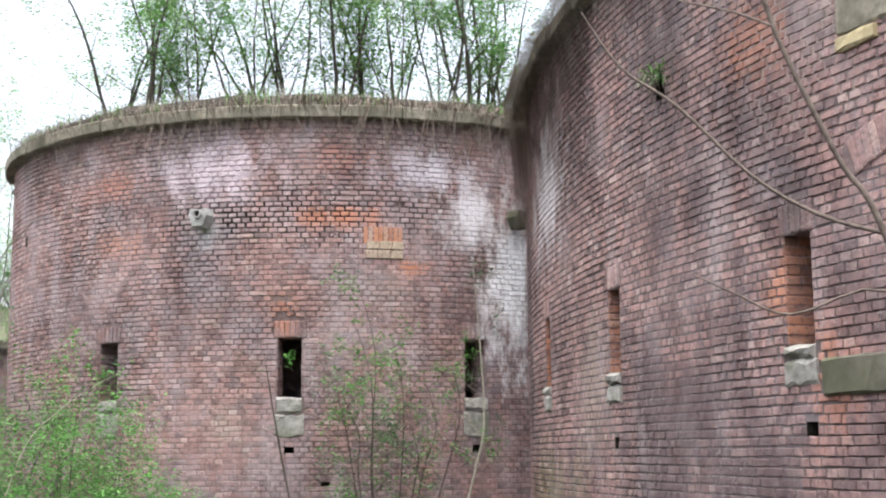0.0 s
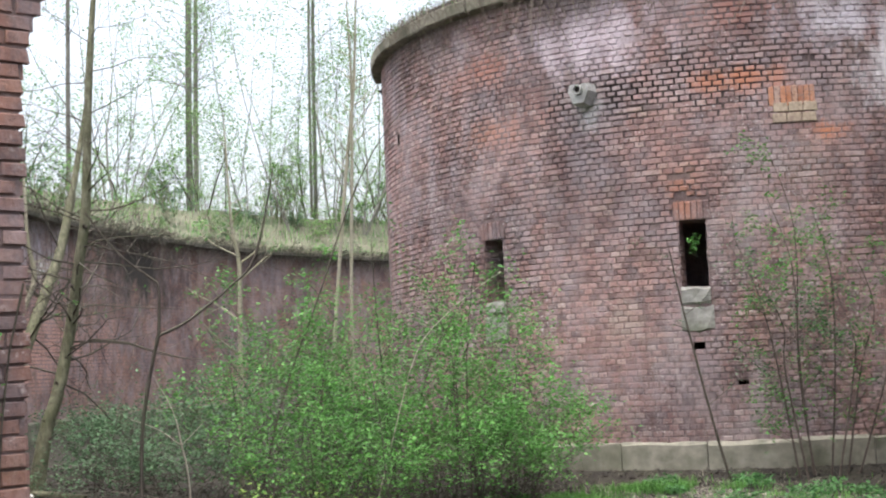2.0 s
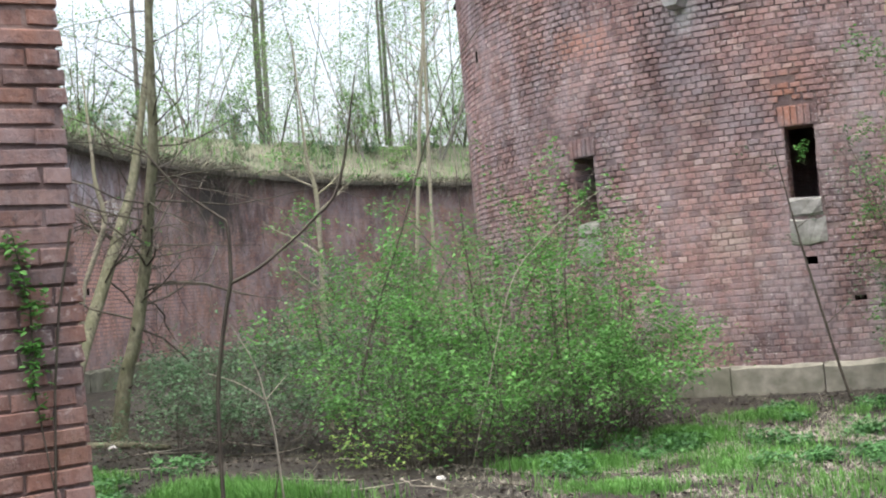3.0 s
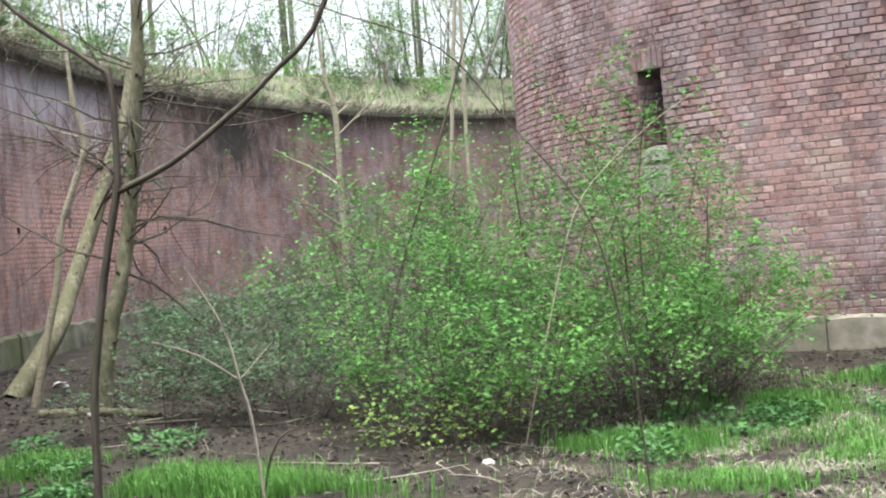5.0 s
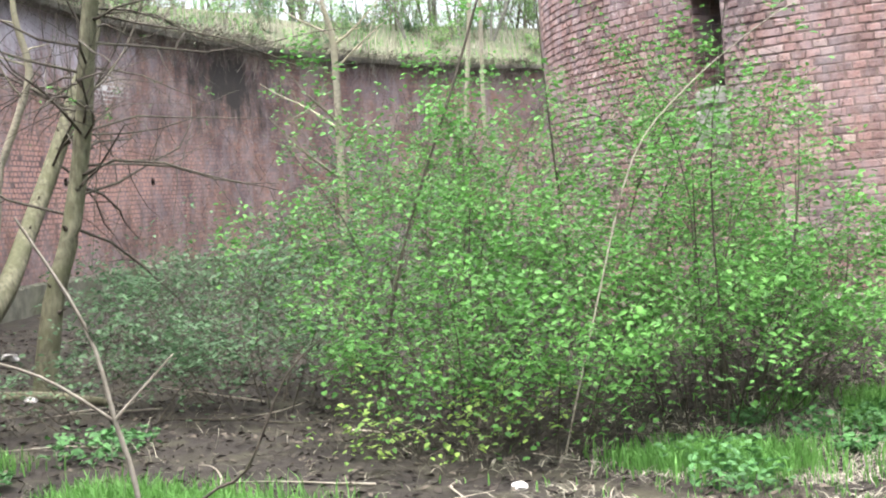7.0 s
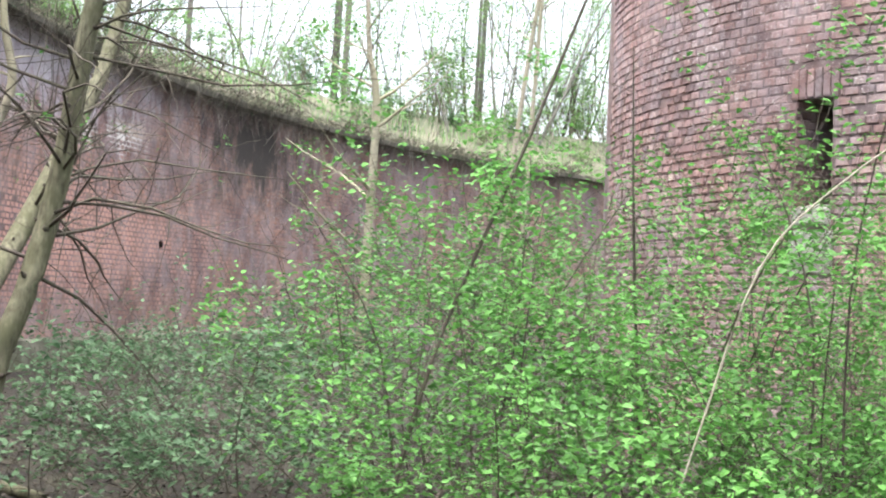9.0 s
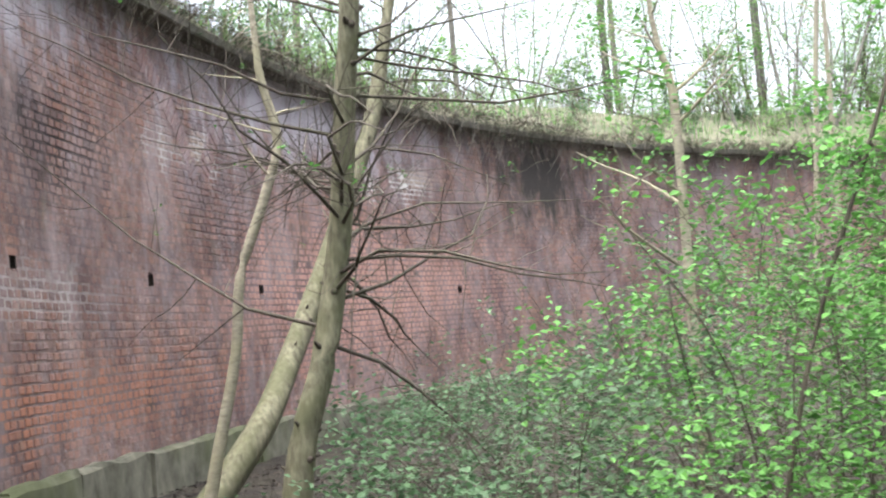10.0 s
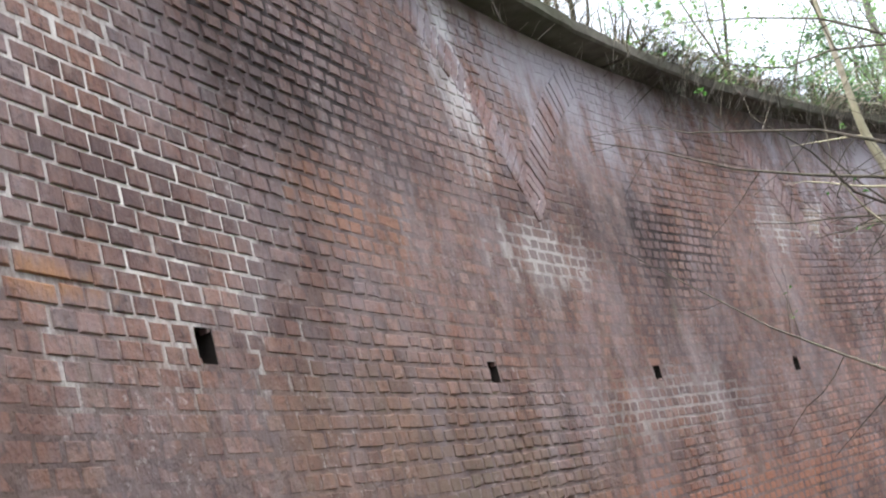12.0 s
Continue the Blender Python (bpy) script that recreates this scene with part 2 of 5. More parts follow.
bark_dark = simple("dark_bark", (0.035, 0.03, 0.025), (0.10, 0.085, 0.07), 0.025, stretch=(1, 1, 0.3), third=(0.06, 0.06, 0.04))
bark_birch = simple("birch_bark", (0.17, 0.155, 0.12), (0.36, 0.335, 0.26), 0.05, stretch=(1, 1, 2.5), third=(0.25, 0.24, 0.16))
dead_wood = simple("dry_twig", (0.22, 0.20, 0.16), (0.42, 0.39, 0.33), 0.03)
leaf_green = foliage("spring_leaf", (0.050, 0.140, 0.036), (0.115, 0.29, 0.066))
leaf_dull = foliage("dull_leaf", (0.042, 0.085, 0.044), (0.112, 0.205, 0.105))
leaf_far = foliage("far_leaf", (0.09, 0.18, 0.06), (0.21, 0.37, 0.12))
leaf_yellow = foliage("yellow_leaf", (0.09, 0.19, 0.04), (0.24, 0.37, 0.085))
# needles coloured paler to imitate the glow of the overbright sky around them
needle = foliage("glare_paled_needles", (0.10, 0.17, 0.09), (0.20, 0.30, 0.15), 0.5)
grass_mat = foliage("grass_blade", (0.06, 0.16, 0.035), (0.15, 0.34, 0.085))
straw = simple("dry_straw", (0.16, 0.152, 0.118), (0.35, 0.335, 0.28), 0.05, per=0.5)
litter = simple("fallen_leaves", (0.025, 0.021, 0.018), (0.085, 0.073, 0.06), 0.05, per=0.7)
paper = simple("crumpled_paper", (0.36, 0.35, 0.34), (0.6, 0.59, 0.57), 0.03)
# near-black colour standing in for the shade inside drain holes and spout mouths
hole_shade = simple("hole_shade_lining", (0.012, 0.010, 0.009), (0.03, 0.024, 0.02), 0.05)
bark_far = simple("far_grey_bark", (0.10, 0.095, 0.085), (0.20, 0.19, 0.17), 0.1)

# ---- mesh helpers ----
def raw(name, verts, faces, mat, parent=None, label="", smooth=False):
    me = bpy.data.meshes.new(name)
    me.from_pydata([tuple(v) for v in verts], [], [tuple(f) for f in faces])
    me.materials.append(mat)
    if smooth:
        me.shade_smooth()
    me.update()
    ob = new(name, me)
    ob.parent = parent
    return tagged(ob, label)


def part(name, bm, mat, parent, label=""):
    me = bpy.data.meshes.new(name)
    bm.to_mesh(me)
    bm.free()
    me.materials.append(mat)
    ob = new(name, me)
    ob.parent = parent
    return tagged(ob, label)


class Arc:
    """An upright wall round a centre. s: metres along it from the angle a0; out: metres towards the seen side."""

    def __init__(self, cx, cy, r, a0, side):
        self.c, self.r, self.a0, self.side = (cx, cy), r, radians(a0), side

    def at(self, s, z, out=0.0):
        a, r = self.a0 + s / self.r, self.r + self.side * out
        return (self.c[0] + r * math.cos(a), self.c[1] + r * math.sin(a), z)

    def s(self, degrees):
        return (radians(degrees) - self.a0) * self.r

    def stance(self, s, z, out=0.0):
        a = self.a0 + s / self.r
        n = Vector((math.cos(a), math.sin(a), 0)) * self.side
        t = Vector((0, 0, 1)).cross(n)
        m = Matrix((t, n, Vector((0, 0, 1)))).transposed().to_4x4()
        return Matrix.Translation(self.at(s, z, out)) @ m


def block(arc, s0, s1, z0, z1, out0, out1, step=0.3, rng=None, rough=0.0, chamfer=0.0):
    """A curved block of stone between two places along an arc, as verts and faces."""
    n = max(1, int((s1 - s0) / step))
    v, f = [], []
    prof = [(out0, z0), (out1 - chamfer, z0), (out1, z0 + chamfer), (out1, z1 - chamfer), (out1 - chamfer, z1), (out0, z1)]
    for i in range(n + 1):
        s = s0 + (s1 - s0) * i / n
        for o, z in prof:
            j = (rng.uniform(-rough, rough), rng.uniform(-rough, rough)) if rng else (0, 0)
            v.append(arc.at(s, z + j[0], o + j[1]))
    for i in range(n):
        for k in range(6):
            a, b = i * 6 + k, i * 6 + (k + 1) % 6
            f.append((a, b, b + 6, a + 6))
    f += [tuple(range(6)), tuple(range(n * 6 + 5, n * 6 - 1, -1))]
    return v, f


def wall_body(name, arc, s0, s1, z0, z1, holes, mat, thick=0.8, label="", lining=None):
    """The wall's core with its openings through it. holes: (s0, s1, z0, z1, depth)."""
    ss = sorted(set([s0, s1] + [s0 + i * 0.4 for i in range(1, int((s1 - s0) / 0.4) + 1)] + [h[i] for h in holes for i in (0, 1)]))
    ss = [s for s in ss if s0 <= s <= s1]
    zs = sorted(set([z0, z1] + [h[i] for h in holes for i in (2, 3)]))
    v, f = [], []

    def quad(*p):
        n = len(v)
        v.extend(p)
        f.append((n, n + 1, n + 2, n + 3))

    for out in (0.0, -thick):
        for a, b in zip(ss, ss[1:]):
            for lo, hi in zip(zs, zs[1:]):
                sm, zm = (a + b) / 2, (lo + hi) / 2
                if any(h[0] < sm < h[1] and h[2] < zm < h[3] and (out == 0 or h[4] >= thick) for h in holes):
                    continue
                quad(arc.at(a, lo, out), arc.at(b, lo, out), arc.at(b, hi, out), arc.at(a, hi, out))
    for a, b in zip(ss, ss[1:]):
        quad(arc.at(a, z1), arc.at(b, z1), arc.at(b, z1, -thick), arc.at(a, z1, -thick))
    for s in (s0, s1):
        quad(arc.at(s, z0), arc.at(s, z1), arc.at(s, z1, -thick), arc.at(s, z0, -thick))
    core = (list(v), list(f))
    body = tagged(raw(name, *core, mat), label, "wall", kind="structure")
    for a, b, lo, hi, depth in holes:
        v.clear(), f.clear()
        e = -min(depth, thick)
        quad(arc.at(a, lo), arc.at(a, hi), arc.at(a, hi, e), arc.at(a, lo, e))
        quad(arc.at(b, lo), arc.at(b, hi), arc.at(b, hi, e), arc.at(b, lo, e))
        quad(arc.at(a, lo), arc.at(b, lo), arc.at(b, lo, e), arc.at(a, lo, e))
        quad(arc.at(a, hi), arc.at(b, hi), arc.at(b, hi, e), arc.at(a, hi, e))
        if depth < thick:
            quad(arc.at(a, lo, e), arc.at(b, lo, e), arc.at(b, hi, e), arc.at(a, hi, e))
        else:
            # a closed unseen chamber, added behind the opening to keep it dark
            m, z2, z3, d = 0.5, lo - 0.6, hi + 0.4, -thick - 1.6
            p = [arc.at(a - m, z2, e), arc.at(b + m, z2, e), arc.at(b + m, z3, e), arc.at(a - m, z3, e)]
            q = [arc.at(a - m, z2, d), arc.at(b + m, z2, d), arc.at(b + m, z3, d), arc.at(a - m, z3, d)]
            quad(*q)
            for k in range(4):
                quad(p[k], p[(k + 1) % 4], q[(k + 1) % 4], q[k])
        # narrow drain holes have their inner shade put into the colour
        raw("reveal", v, f, hole_shade if b - a < 0.25 else (lining or mat), body)
    return body


BRICK, COURSE, JOINT = 0.137, 0.077, 0.012
brick_meshes = {}


def brick_shapes(mat):
    """Six alike worn brick heads, 1 x 1 in the wall's plane, front at y = 0."""
    if mat.name not in brick_meshes:
        made, rng = [], random.Random(5)
        for _ in range(6):
            j = lambda: rng.uniform(-0.035, 0.035)
            v = []
            for y, c in ((-0.03, 0.0), (-0.005, 0.0), (0.0, 0.09)):
                for x, z in ((-0.5, -0.5), (0.5, -0.5), (0.5, 0.5), (-0.5, 0.5)):
                    v.append((x * (1 - c) + j() * (c == 0), y + j() * 0.03, z * (1 - c * 1.6) + j() * (c == 0)))
            f = [(8, 9, 10, 11)] + [(r + k, r + (k + 1) % 4, r + 4 + (k + 1) % 4, r + 4 + k) for r in (0, 4) for k in range(4)]
            me = bpy.data.meshes.new("brick")
            me.from_pydata(v, [], f)
            me.materials.append(mat)
            me.update()
            made.append(me)
        brick_meshes[mat.name] = made
    return brick_meshes[mat.name]


def lay_bricks(arc, s0, s1, z0, z1, gaps, mat, wall, seed, near=None, most=300, bite=1.0, length=BRICK, worn_up=0.7, proud=(0.0018, 0.014), long_ones=0.12, deep=0.3, upright=0.017):
    """Header courses on a wall. gaps: (s0, s1, z0, z1) left free. near: the stretch (s0, s1, z0, z1) whose bricks are objects of their own."""
    rng = random.Random(seed)
    shapes = brick_shapes(mat)
    v, f, singles = [], [], 0
    rows = int((z1 - z0) / COURSE)
    for i in range(rows):
        lo = z0 + i * COURSE
        hi = lo + COURSE - JOINT
        cell = int(s0 / length) - 1
        while cell * length < s1:
            w = length * (2 if rng.random() < long_ones else 1)
            s = cell * length + (length / 2 if i % 2 else 0) + 0.02 * noise.noise((cell * 0.11, i * 0.23, seed)) + rng.uniform(-0.006, 0.006)
            pieces = [(max(s, s0), min(s + w - upright + rng.uniform(-0.004, 0.004), s1))]
            cell += round(w / length)
            for a, b, c, d in gaps:
                if c < hi - 0.02 and d > lo + 0.02:
                    pieces = [q for p in pieces for q in ((p[0], min(p[1], a - 0.004)), (max(p[0], b + 0.004), p[1])) if q[1] - q[0] > 0.03]
            for a, b in pieces:
                if b - a < 0.03:
                    continue
                p0 = arc.at(a, lo)
                worn = noise.noise((p0[0] * 0.7, p0[1] * 0.7, p0[2] * 0.9 + seed)) * 1.5 + worn_up * ((lo - z0) / (z1 - z0) - 0.45)
                out = proud[0] + proud[1] * max(0.0, min(1.0, deep + worn)) + rng.uniform(-0.6, 0.6) * proud[0] + 0.0
                k = rng.random()
                if k < 0.015 * bite:
                    out *= 0.4
                elif k < 0.024 * bite and max(0.0, worn) > 0.2:
                    continue
                jz = rng.uniform(-0.003, 0.003) + 0.009 * noise.noise((a * 0.6, lo * 1.7, seed))
                if near and singles < most and near[0] < a and b < near[1] and near[2] < lo and hi < near[3]:
                    ob = new("brick", shapes[rng.randrange(6)])
                    ob.parent = wall
                    ob.matrix_basis = arc.stance((a + b) / 2, (lo + hi) / 2 + jz, out) @ Matrix.Diagonal((b - a, 1, hi - lo, 1))
                    singles += 1
                    continue
                n = len(v)
                lost = max(0.0, min(1.0, worn + 0.3)) * rng.uniform(0.0, 0.006)
                t = [rng.uniform(-0.004, 0.004) - lost * (1 if i_ % 2 else -1) for i_ in range(4)]
                u = [rng.uniform(-0.004, 0.004) + lost * (1 if i_ < 2 else -1) for i_ in range(4)]
                q = [(a + t[0], lo + jz + u[0]), (b + t[1], lo + jz + u[1]), (b + t[3], hi + jz + u[2]), (a + t[2], hi + jz + u[3])]
                v += [arc.at(x, z, -0.002) for x, z in q]
                mx, mz = (a + b) / 2, (lo + hi) / 2 + jz
                es = [rng.uniform(0.003, 0.013) for _ in range(4)]
                tip = [out * rng.uniform(0.75, 1.15) for _ in range(4)]
                v += [arc.at(x + (e if x < mx else -e), z + (e if z < mz else -e) * 0.8, o) for (x, z), e, o in zip(q, es, tip)]
                f += [(n + 4, n + 5, n + 6, n + 7)] + [(n + m, n + (m + 1) % 4, n + 4 + (m + 1) % 4, n + 4 + m) for m in range(4)]
    return tagged(raw("brickwork", v, f, mat, wall), "weathered brick headers in even courses", kind="stuff")


def soldier_lintel(arc, s0, s1, z, height, mat, wall, count):
    for i in range(count):
        w = (s1 - s0) / count
        ob = new("lintel_brick", brick_shapes(mat)[i % 6])
        ob.parent = wall
        ob.matrix_basis = arc.stance(s0 + (i + 0.5) * w, z + height / 2, 0.014 + 0.003 * (i % 2)) @ Matrix.Diagonal((w - 0.012, 1, height - 0.012, 1))


# ---- plants ----
def tube_mesh(lines, sides=5):
    """Tapered tubes along polylines of (point, radius)."""
    v, f = [], []
    for pts in lines:
        k = sides if pts[0][1] > 0.012 else 3
        base = len(v)
        for i, (p, r) in enumerate(pts):
            d = (pts[min(i + 1, len(pts) - 1)][0] - pts[max(i - 1, 0)][0]).normalized()
            x = d.orthogonal().normalized() if abs(d.z) > 0.95 else d.cross(Vector((0, 0, 1))).normalized()
            y = d.cross(x)
            for q in range(k):
                a = math.tau * q / k
                v.append(p + (x * math.cos(a) + y * math.sin(a)) * r)
        for i in range(len(pts) - 1):
            for q in range(k):
                a, b = base + i * k + q, base + i * k + (q + 1) % k
                f.append((a, b, b + k, a + k))
    return v, f


def sprout(rng, start, way, length, radius, bend=0.12, lift=0.0, steps=6):
    p, d, out = Vector(start), Vector(way).normalized(), []
    for i in range(steps + 1):
        out.append((p.copy(), max(0.0015, radius * (1 - 0.85 * i / steps))))
        d = (d + Vector((rng.uniform(-bend, bend), rng.uniform(-bend, bend), rng.uniform(-bend, bend) + lift))).normalized()
        p = p + d * (length / steps)
    return out


def along(line, f):
    i = min(int(f * (len(line) - 1)), len(line) - 2)
    u = f * (len(line) - 1) - i
    p, q = line[i], line[i + 1]
    return p[0].lerp(q[0], u), p[1] * (1 - u) + q[1] * u, (q[0] - p[0]).normalized()


def ramify(rng, line, count, length, spread=0.9, start=0.25, lift=0.02, bend=0.16, slim=0.55):
    out = []
    for i in range(count):
        f = start + (0.98 - start) * (i + rng.random()) / count
        p, r, d = along(line, min(f, 0.99))
        a = rng.uniform(0, math.tau)
        x = d.orthogonal().normalized()
        side = x * math.cos(a) + d.cross(x) * math.sin(a)
        out.append(sprout(rng, p, d * (1 - spread) + side * spread + Vector((0, 0, 0.15)), length * rng.uniform(0.6, 1.2) * (1.15 - 0.6 * f), max(0.002, r * slim), bend, lift, 5))
    return out


def leaf_mesh(rng, spots_, size, droop=0.3):
    """Small pointed leaves, folded along the rib, at points."""
    v, f = [], []
    for p in spots_:
        s = size * rng.uniform(0.55, 1.3)
        a = rng.uniform(0, math.tau)
        d = Vector((math.cos(a), math.sin(a), rng.uniform(-droop - 0.4, 0.5))).normalized()
        x = d.cross(Vector((rng.uniform(-0.6, 0.6), rng.uniform(-0.6, 0.6), 1))).normalized()
        up = x.cross(d) * s * 0.12
        x = x * s * rng.uniform(0.24, 0.36)
        n = len(v)
        v += [p, p + d * s * 0.3 + x + up, p + d * s * 0.7 + x * 0.8 + up, p + d * s, p + d * s * 0.7 - x * 0.8 + up, p + d * s * 0.3 - x + up]
        f += [(n, n + 1, n + 2, n + 3), (n, n + 3, n + 4, n + 5)]
    return v, f


def scatter(rng, lines, count, spread):
    """Points in small sprays along twigs, with thin and empty stretches between them."""
    out = []
    lines = [l for l in lines if rng.random() < 0.62] or list(lines)
    rng.shuffle(lines)
    tries = 0
    while len(out) < count and tries < count * 3:
        tries += 1
        l = lines[int(len(lines) * rng.random() ** 1.4)]
        p, _, _ = along(l, rng.uniform(0.25, 0.999))
        if noise.noise(p * 1.6 + Vector((3.0, count * 0.01, 0))) < -0.12 and rng.random() < 0.85:
            continue
        p = p + Vector((rng.gauss(0, spread), rng.gauss(0, spread), rng.gauss(0, spread))) * 0.7
        for _ in range(rng.choice((2, 3, 4, 5))):
            out.append(p + Vector((rng.gauss(0, spread), rng.gauss(0, spread), rng.gauss(0, spread))) * 0.45)
    return out


def plant(name, label, category, stems, limbs, twigs, leaves=0, leaf=None, size=0.045, spread=0.05, wood=None, group="", seed=1, far=False, skirt=0.0, limb_wood=None):
    """stems, limbs, twigs: polylines. The trunk is the thing; its limbs, twigs and crown are its parts."""
    rng = random.Random(seed)
    root = new(name)
    root.location = stems[0][0][0]
    off = -stems[0][0][0]
    shift = lambda lines: [[(p + off, r) for p, r in l] for l in lines]
    for l in shift(stems):
        raw("trunk", *tube_mesh([l], 8), wood or bark, root, smooth=True)
    if far:
        tagged(raw("branchwork", *tube_mesh(shift(limbs), 4), wood or bark, root), kind="stuff")
    else:
        for l in shift(limbs):
            raw("limb", *tube_mesh([l], 5), limb_wood or wood or bark, root, smooth=True)
    if twigs:
        tagged(raw("twig_spray", *tube_mesh(shift(twigs), 3), limb_wood or wood or bark, root), kind="stuff")
    if leaves:
        cloud = [p for p in scatter(rng, shift(twigs or limbs), leaves, spread) if p.z > skirt * (0.6 + 0.8 * rng.random()) or rng.random() < 0.14]
        tagged(raw("crown", *leaf_mesh(rng, cloud, size), leaf or leaf_green, root), kind="stuff")
    return tagged(root, label, category, group)


def path(*pts):
    """A polyline from (x, y, z, radius), rounded off between its points."""
    out = []
    P = [Vector(p[:3]) for p in pts]
    for i in range(len(P) - 1):
        a, b, c, d = P[max(i - 1, 0)], P[i], P[i + 1], P[min(i + 2, len(P) - 1)]
        for k in range(4):
            u = k / 4
            q = 0.5 * ((2 * b) + (c - a) * u + (2 * a - 5 * b + 4 * c - d) * u * u + (3 * b - a - 3 * c + d) * u ** 3)
            out.append((q, pts[i][3] * (1 - u) + pts[i + 1][3] * u))
    out.append((P[-1], pts[-1][3]))
    return out

# ---- large structure ----
tower = Arc(-2.053, 25.193, 5.741, -170.0, 1)
scarp = Arc(28.2, 19.1, 27.0, 179.0, 1)
counter = Arc(12.378, 31.370, 28.809, -236.0, -1)
TOWER_TOP, COUNTER_TOP = 6.42, 4.86


def ground_height(x, y):
    c = 28.8 - math.hypot(x - 12.378, y - 31.37)
    rise = 0.36 * max(0.0, min(1.0, (5.0 - c) / 4.0)) * max(0.0, min(1.0, (y - 11.5) / 3.0)) if x < 0 else 0.0
    t = max(0.0, 1.0 - (math.hypot(x + 2.05, y - 25.2) - 5.7) / 2.5)
    return rise + 0.10 * t + 0.05 * noise.noise((x * 0.5, y * 0.5, 0)) + 0.025 * noise.noise((x * 1.9, y * 1.9, 4))


def terrain(name, xs, ys, height, mat, label, category):
    v = [(x, y, height(x, y)) for y in ys for x in xs]
    n = len(xs)
    f = [(j * n + i, j * n + i + 1, (j + 1) * n + i + 1, (j + 1) * n + i) for j in range(len(ys) - 1) for i in range(n - 1)]
    return tagged(raw(name, v, f, mat, smooth=True), label, category, kind="structure")


axis = lambda lo, hi, step: [lo + i * step for i in range(int((hi - lo) / step) + 1)]
terrain("ground", [-900, -300, -90, -40] + axis(-20, 8, 0.25) + [20, 60, 300, 900], [-900, -300, -60, -20] + axis(-8, 48, 0.25) + [70, 150, 400, 900],
        ground_height, soil, "dark soil strewn with dead leaves on a dry moat floor", "ground")

# loopholes: 0.36 wide, tops at 3.22
def loophole(arc, degrees, width=0.36, top=3.22, height=0.86, depth=0.8):
    s = arc.s(degrees)
    return (s - width / 2, s + width / 2, top - height, top, depth)


def weep(arc, degrees, z, w=0.11, h=0.11):
    s = arc.s(degrees)
    return (s - w / 2, s + w / 2, z - h / 2, z + h / 2, 0.8)


tower_loops = [loophole(tower, a) for a in (-120.8, -91.6, -64.2)]
scarp_loops = [loophole(scarp, a - 0) for a in (191.3, 199.1)] + [loophole(scarp, 184.6)]
tower_weeps = [weep(tower, -91.6, 1.63, 0.14), weep(tower, -64.1, 1.64, 0.14), weep(tower, -146.1, 5.03, 0.1, 0.16), weep(tower, -86.5, 1.15, 0.13, 0.065)]
scarp_weeps = [weep(scarp, 191.3, 1.67, 0.14), weep(scarp, 199.3, 1.74, 0.15), weep(scarp, 194.3, 4.93, 0.2, 0.2)]
counter_weeps = [weep(counter, a - 360 if a > 0 else a, z, 0.125, 0.13) for a, z in ((-137.7, 2.41), (-143.5, 2.37), (-149.0, 2.36), (-155.1, 2.33), (-161.1, 2.28), (-173.9, 2.25), (-167.3, 2.26))]

T0, T1 = 0.0, tower.s(-40.0)
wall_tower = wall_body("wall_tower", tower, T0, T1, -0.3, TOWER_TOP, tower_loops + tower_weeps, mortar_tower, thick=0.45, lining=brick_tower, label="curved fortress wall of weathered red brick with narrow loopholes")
wall_tower_back = wall_body("wall_tower_back", Arc(-2.053, 25.193, 5.741, -40.0, 1), 0.0, radians(230) * 5.741, -0.3, TOWER_TOP, [], mortar_tower, label="plain brick wall closing the round tower")
S1 = scarp.s(232.0)
wall_scarp = wall_body("wall_scarp", scarp, 0.0, S1, -0.3, TOWER_TOP, scarp_loops + scarp_weeps, mortar_scarp, thick=0.45, lining=brick_scarp, label="convex fortress wall of dark red brick with loopholes")
C0, C1 = counter.s(-236.0), counter.s(-126.0)
wall_counter = wall_body("wall_counterscarp", counter, C0, C1, -0.3, COUNTER_TOP, counter_weeps, mortar_counter, lining=brick_counter, label="long concave moat wall of red brick with drain holes")


def clear(hole, pad=0.0):
    return (hole[0] - pad, hole[1] + pad, hole[2], hole[3])


def coping(arc, wall, s0, s1, z0, z1, out, mat, step, seed, label):
    rng = random.Random(seed)
    s = s0
    while s < s1 - 0.1:
        w = step * rng.uniform(0.8, 1.2)
        e = min(s + w, s1)
        dz, do = rng.uniform(-0.012, 0.012), rng.uniform(-0.02, 0.02)
        raw("coping_stone", *block(arc, s + 0.006, e - 0.006, z0 + dz, z1 + dz, -0.5, out + do, 0.3, rng, 0.006, 0.018), mat, wall, label)
        s = e


coping(tower, wall_tower, T0, T1, TOWER_TOP + 0.004, TOWER_TOP + 0.19, 0.17, stone, 0.95, 3, "")
coping(scarp, wall_scarp, 0.0, S1, TOWER_TOP + 0.004, TOWER_TOP + 0.19, 0.19, stone, 0.95, 4, "")
coping(counter, wall_counter, C0, C1, COUNTER_TOP + 0.004, COUNTER_TOP + 0.12, 0.24, stone_dark, 1.1, 5, "")


def plinth(arc, wall, s0, s1, z0, z1, out, seed, step=1.15, mat=None):
    rng = random.Random(seed)
    s = s0
    while s < s1 - 0.2:
        e = min(s + step * rng.uniform(0.75, 1.25), s1)
        raw("plinth_stone", *block(arc, s + 0.008, e - 0.008, z0, z1 + rng.uniform(-0.012, 0.012), -0.2, out + rng.uniform(-0.02, 0.02), 0.25, rng, 0.02, 0.04), mat or stone_base, wall)
        s = e


plinth(tower, wall_tower, tower.s(-135), tower.s(-56), -0.25, 0.44, 0.10, 11)
plinth(counter, wall_counter, counter.s(-192), counter.s(-130), -0.1, 0.78, 0.10, 12, 1.4, stone_mossy)


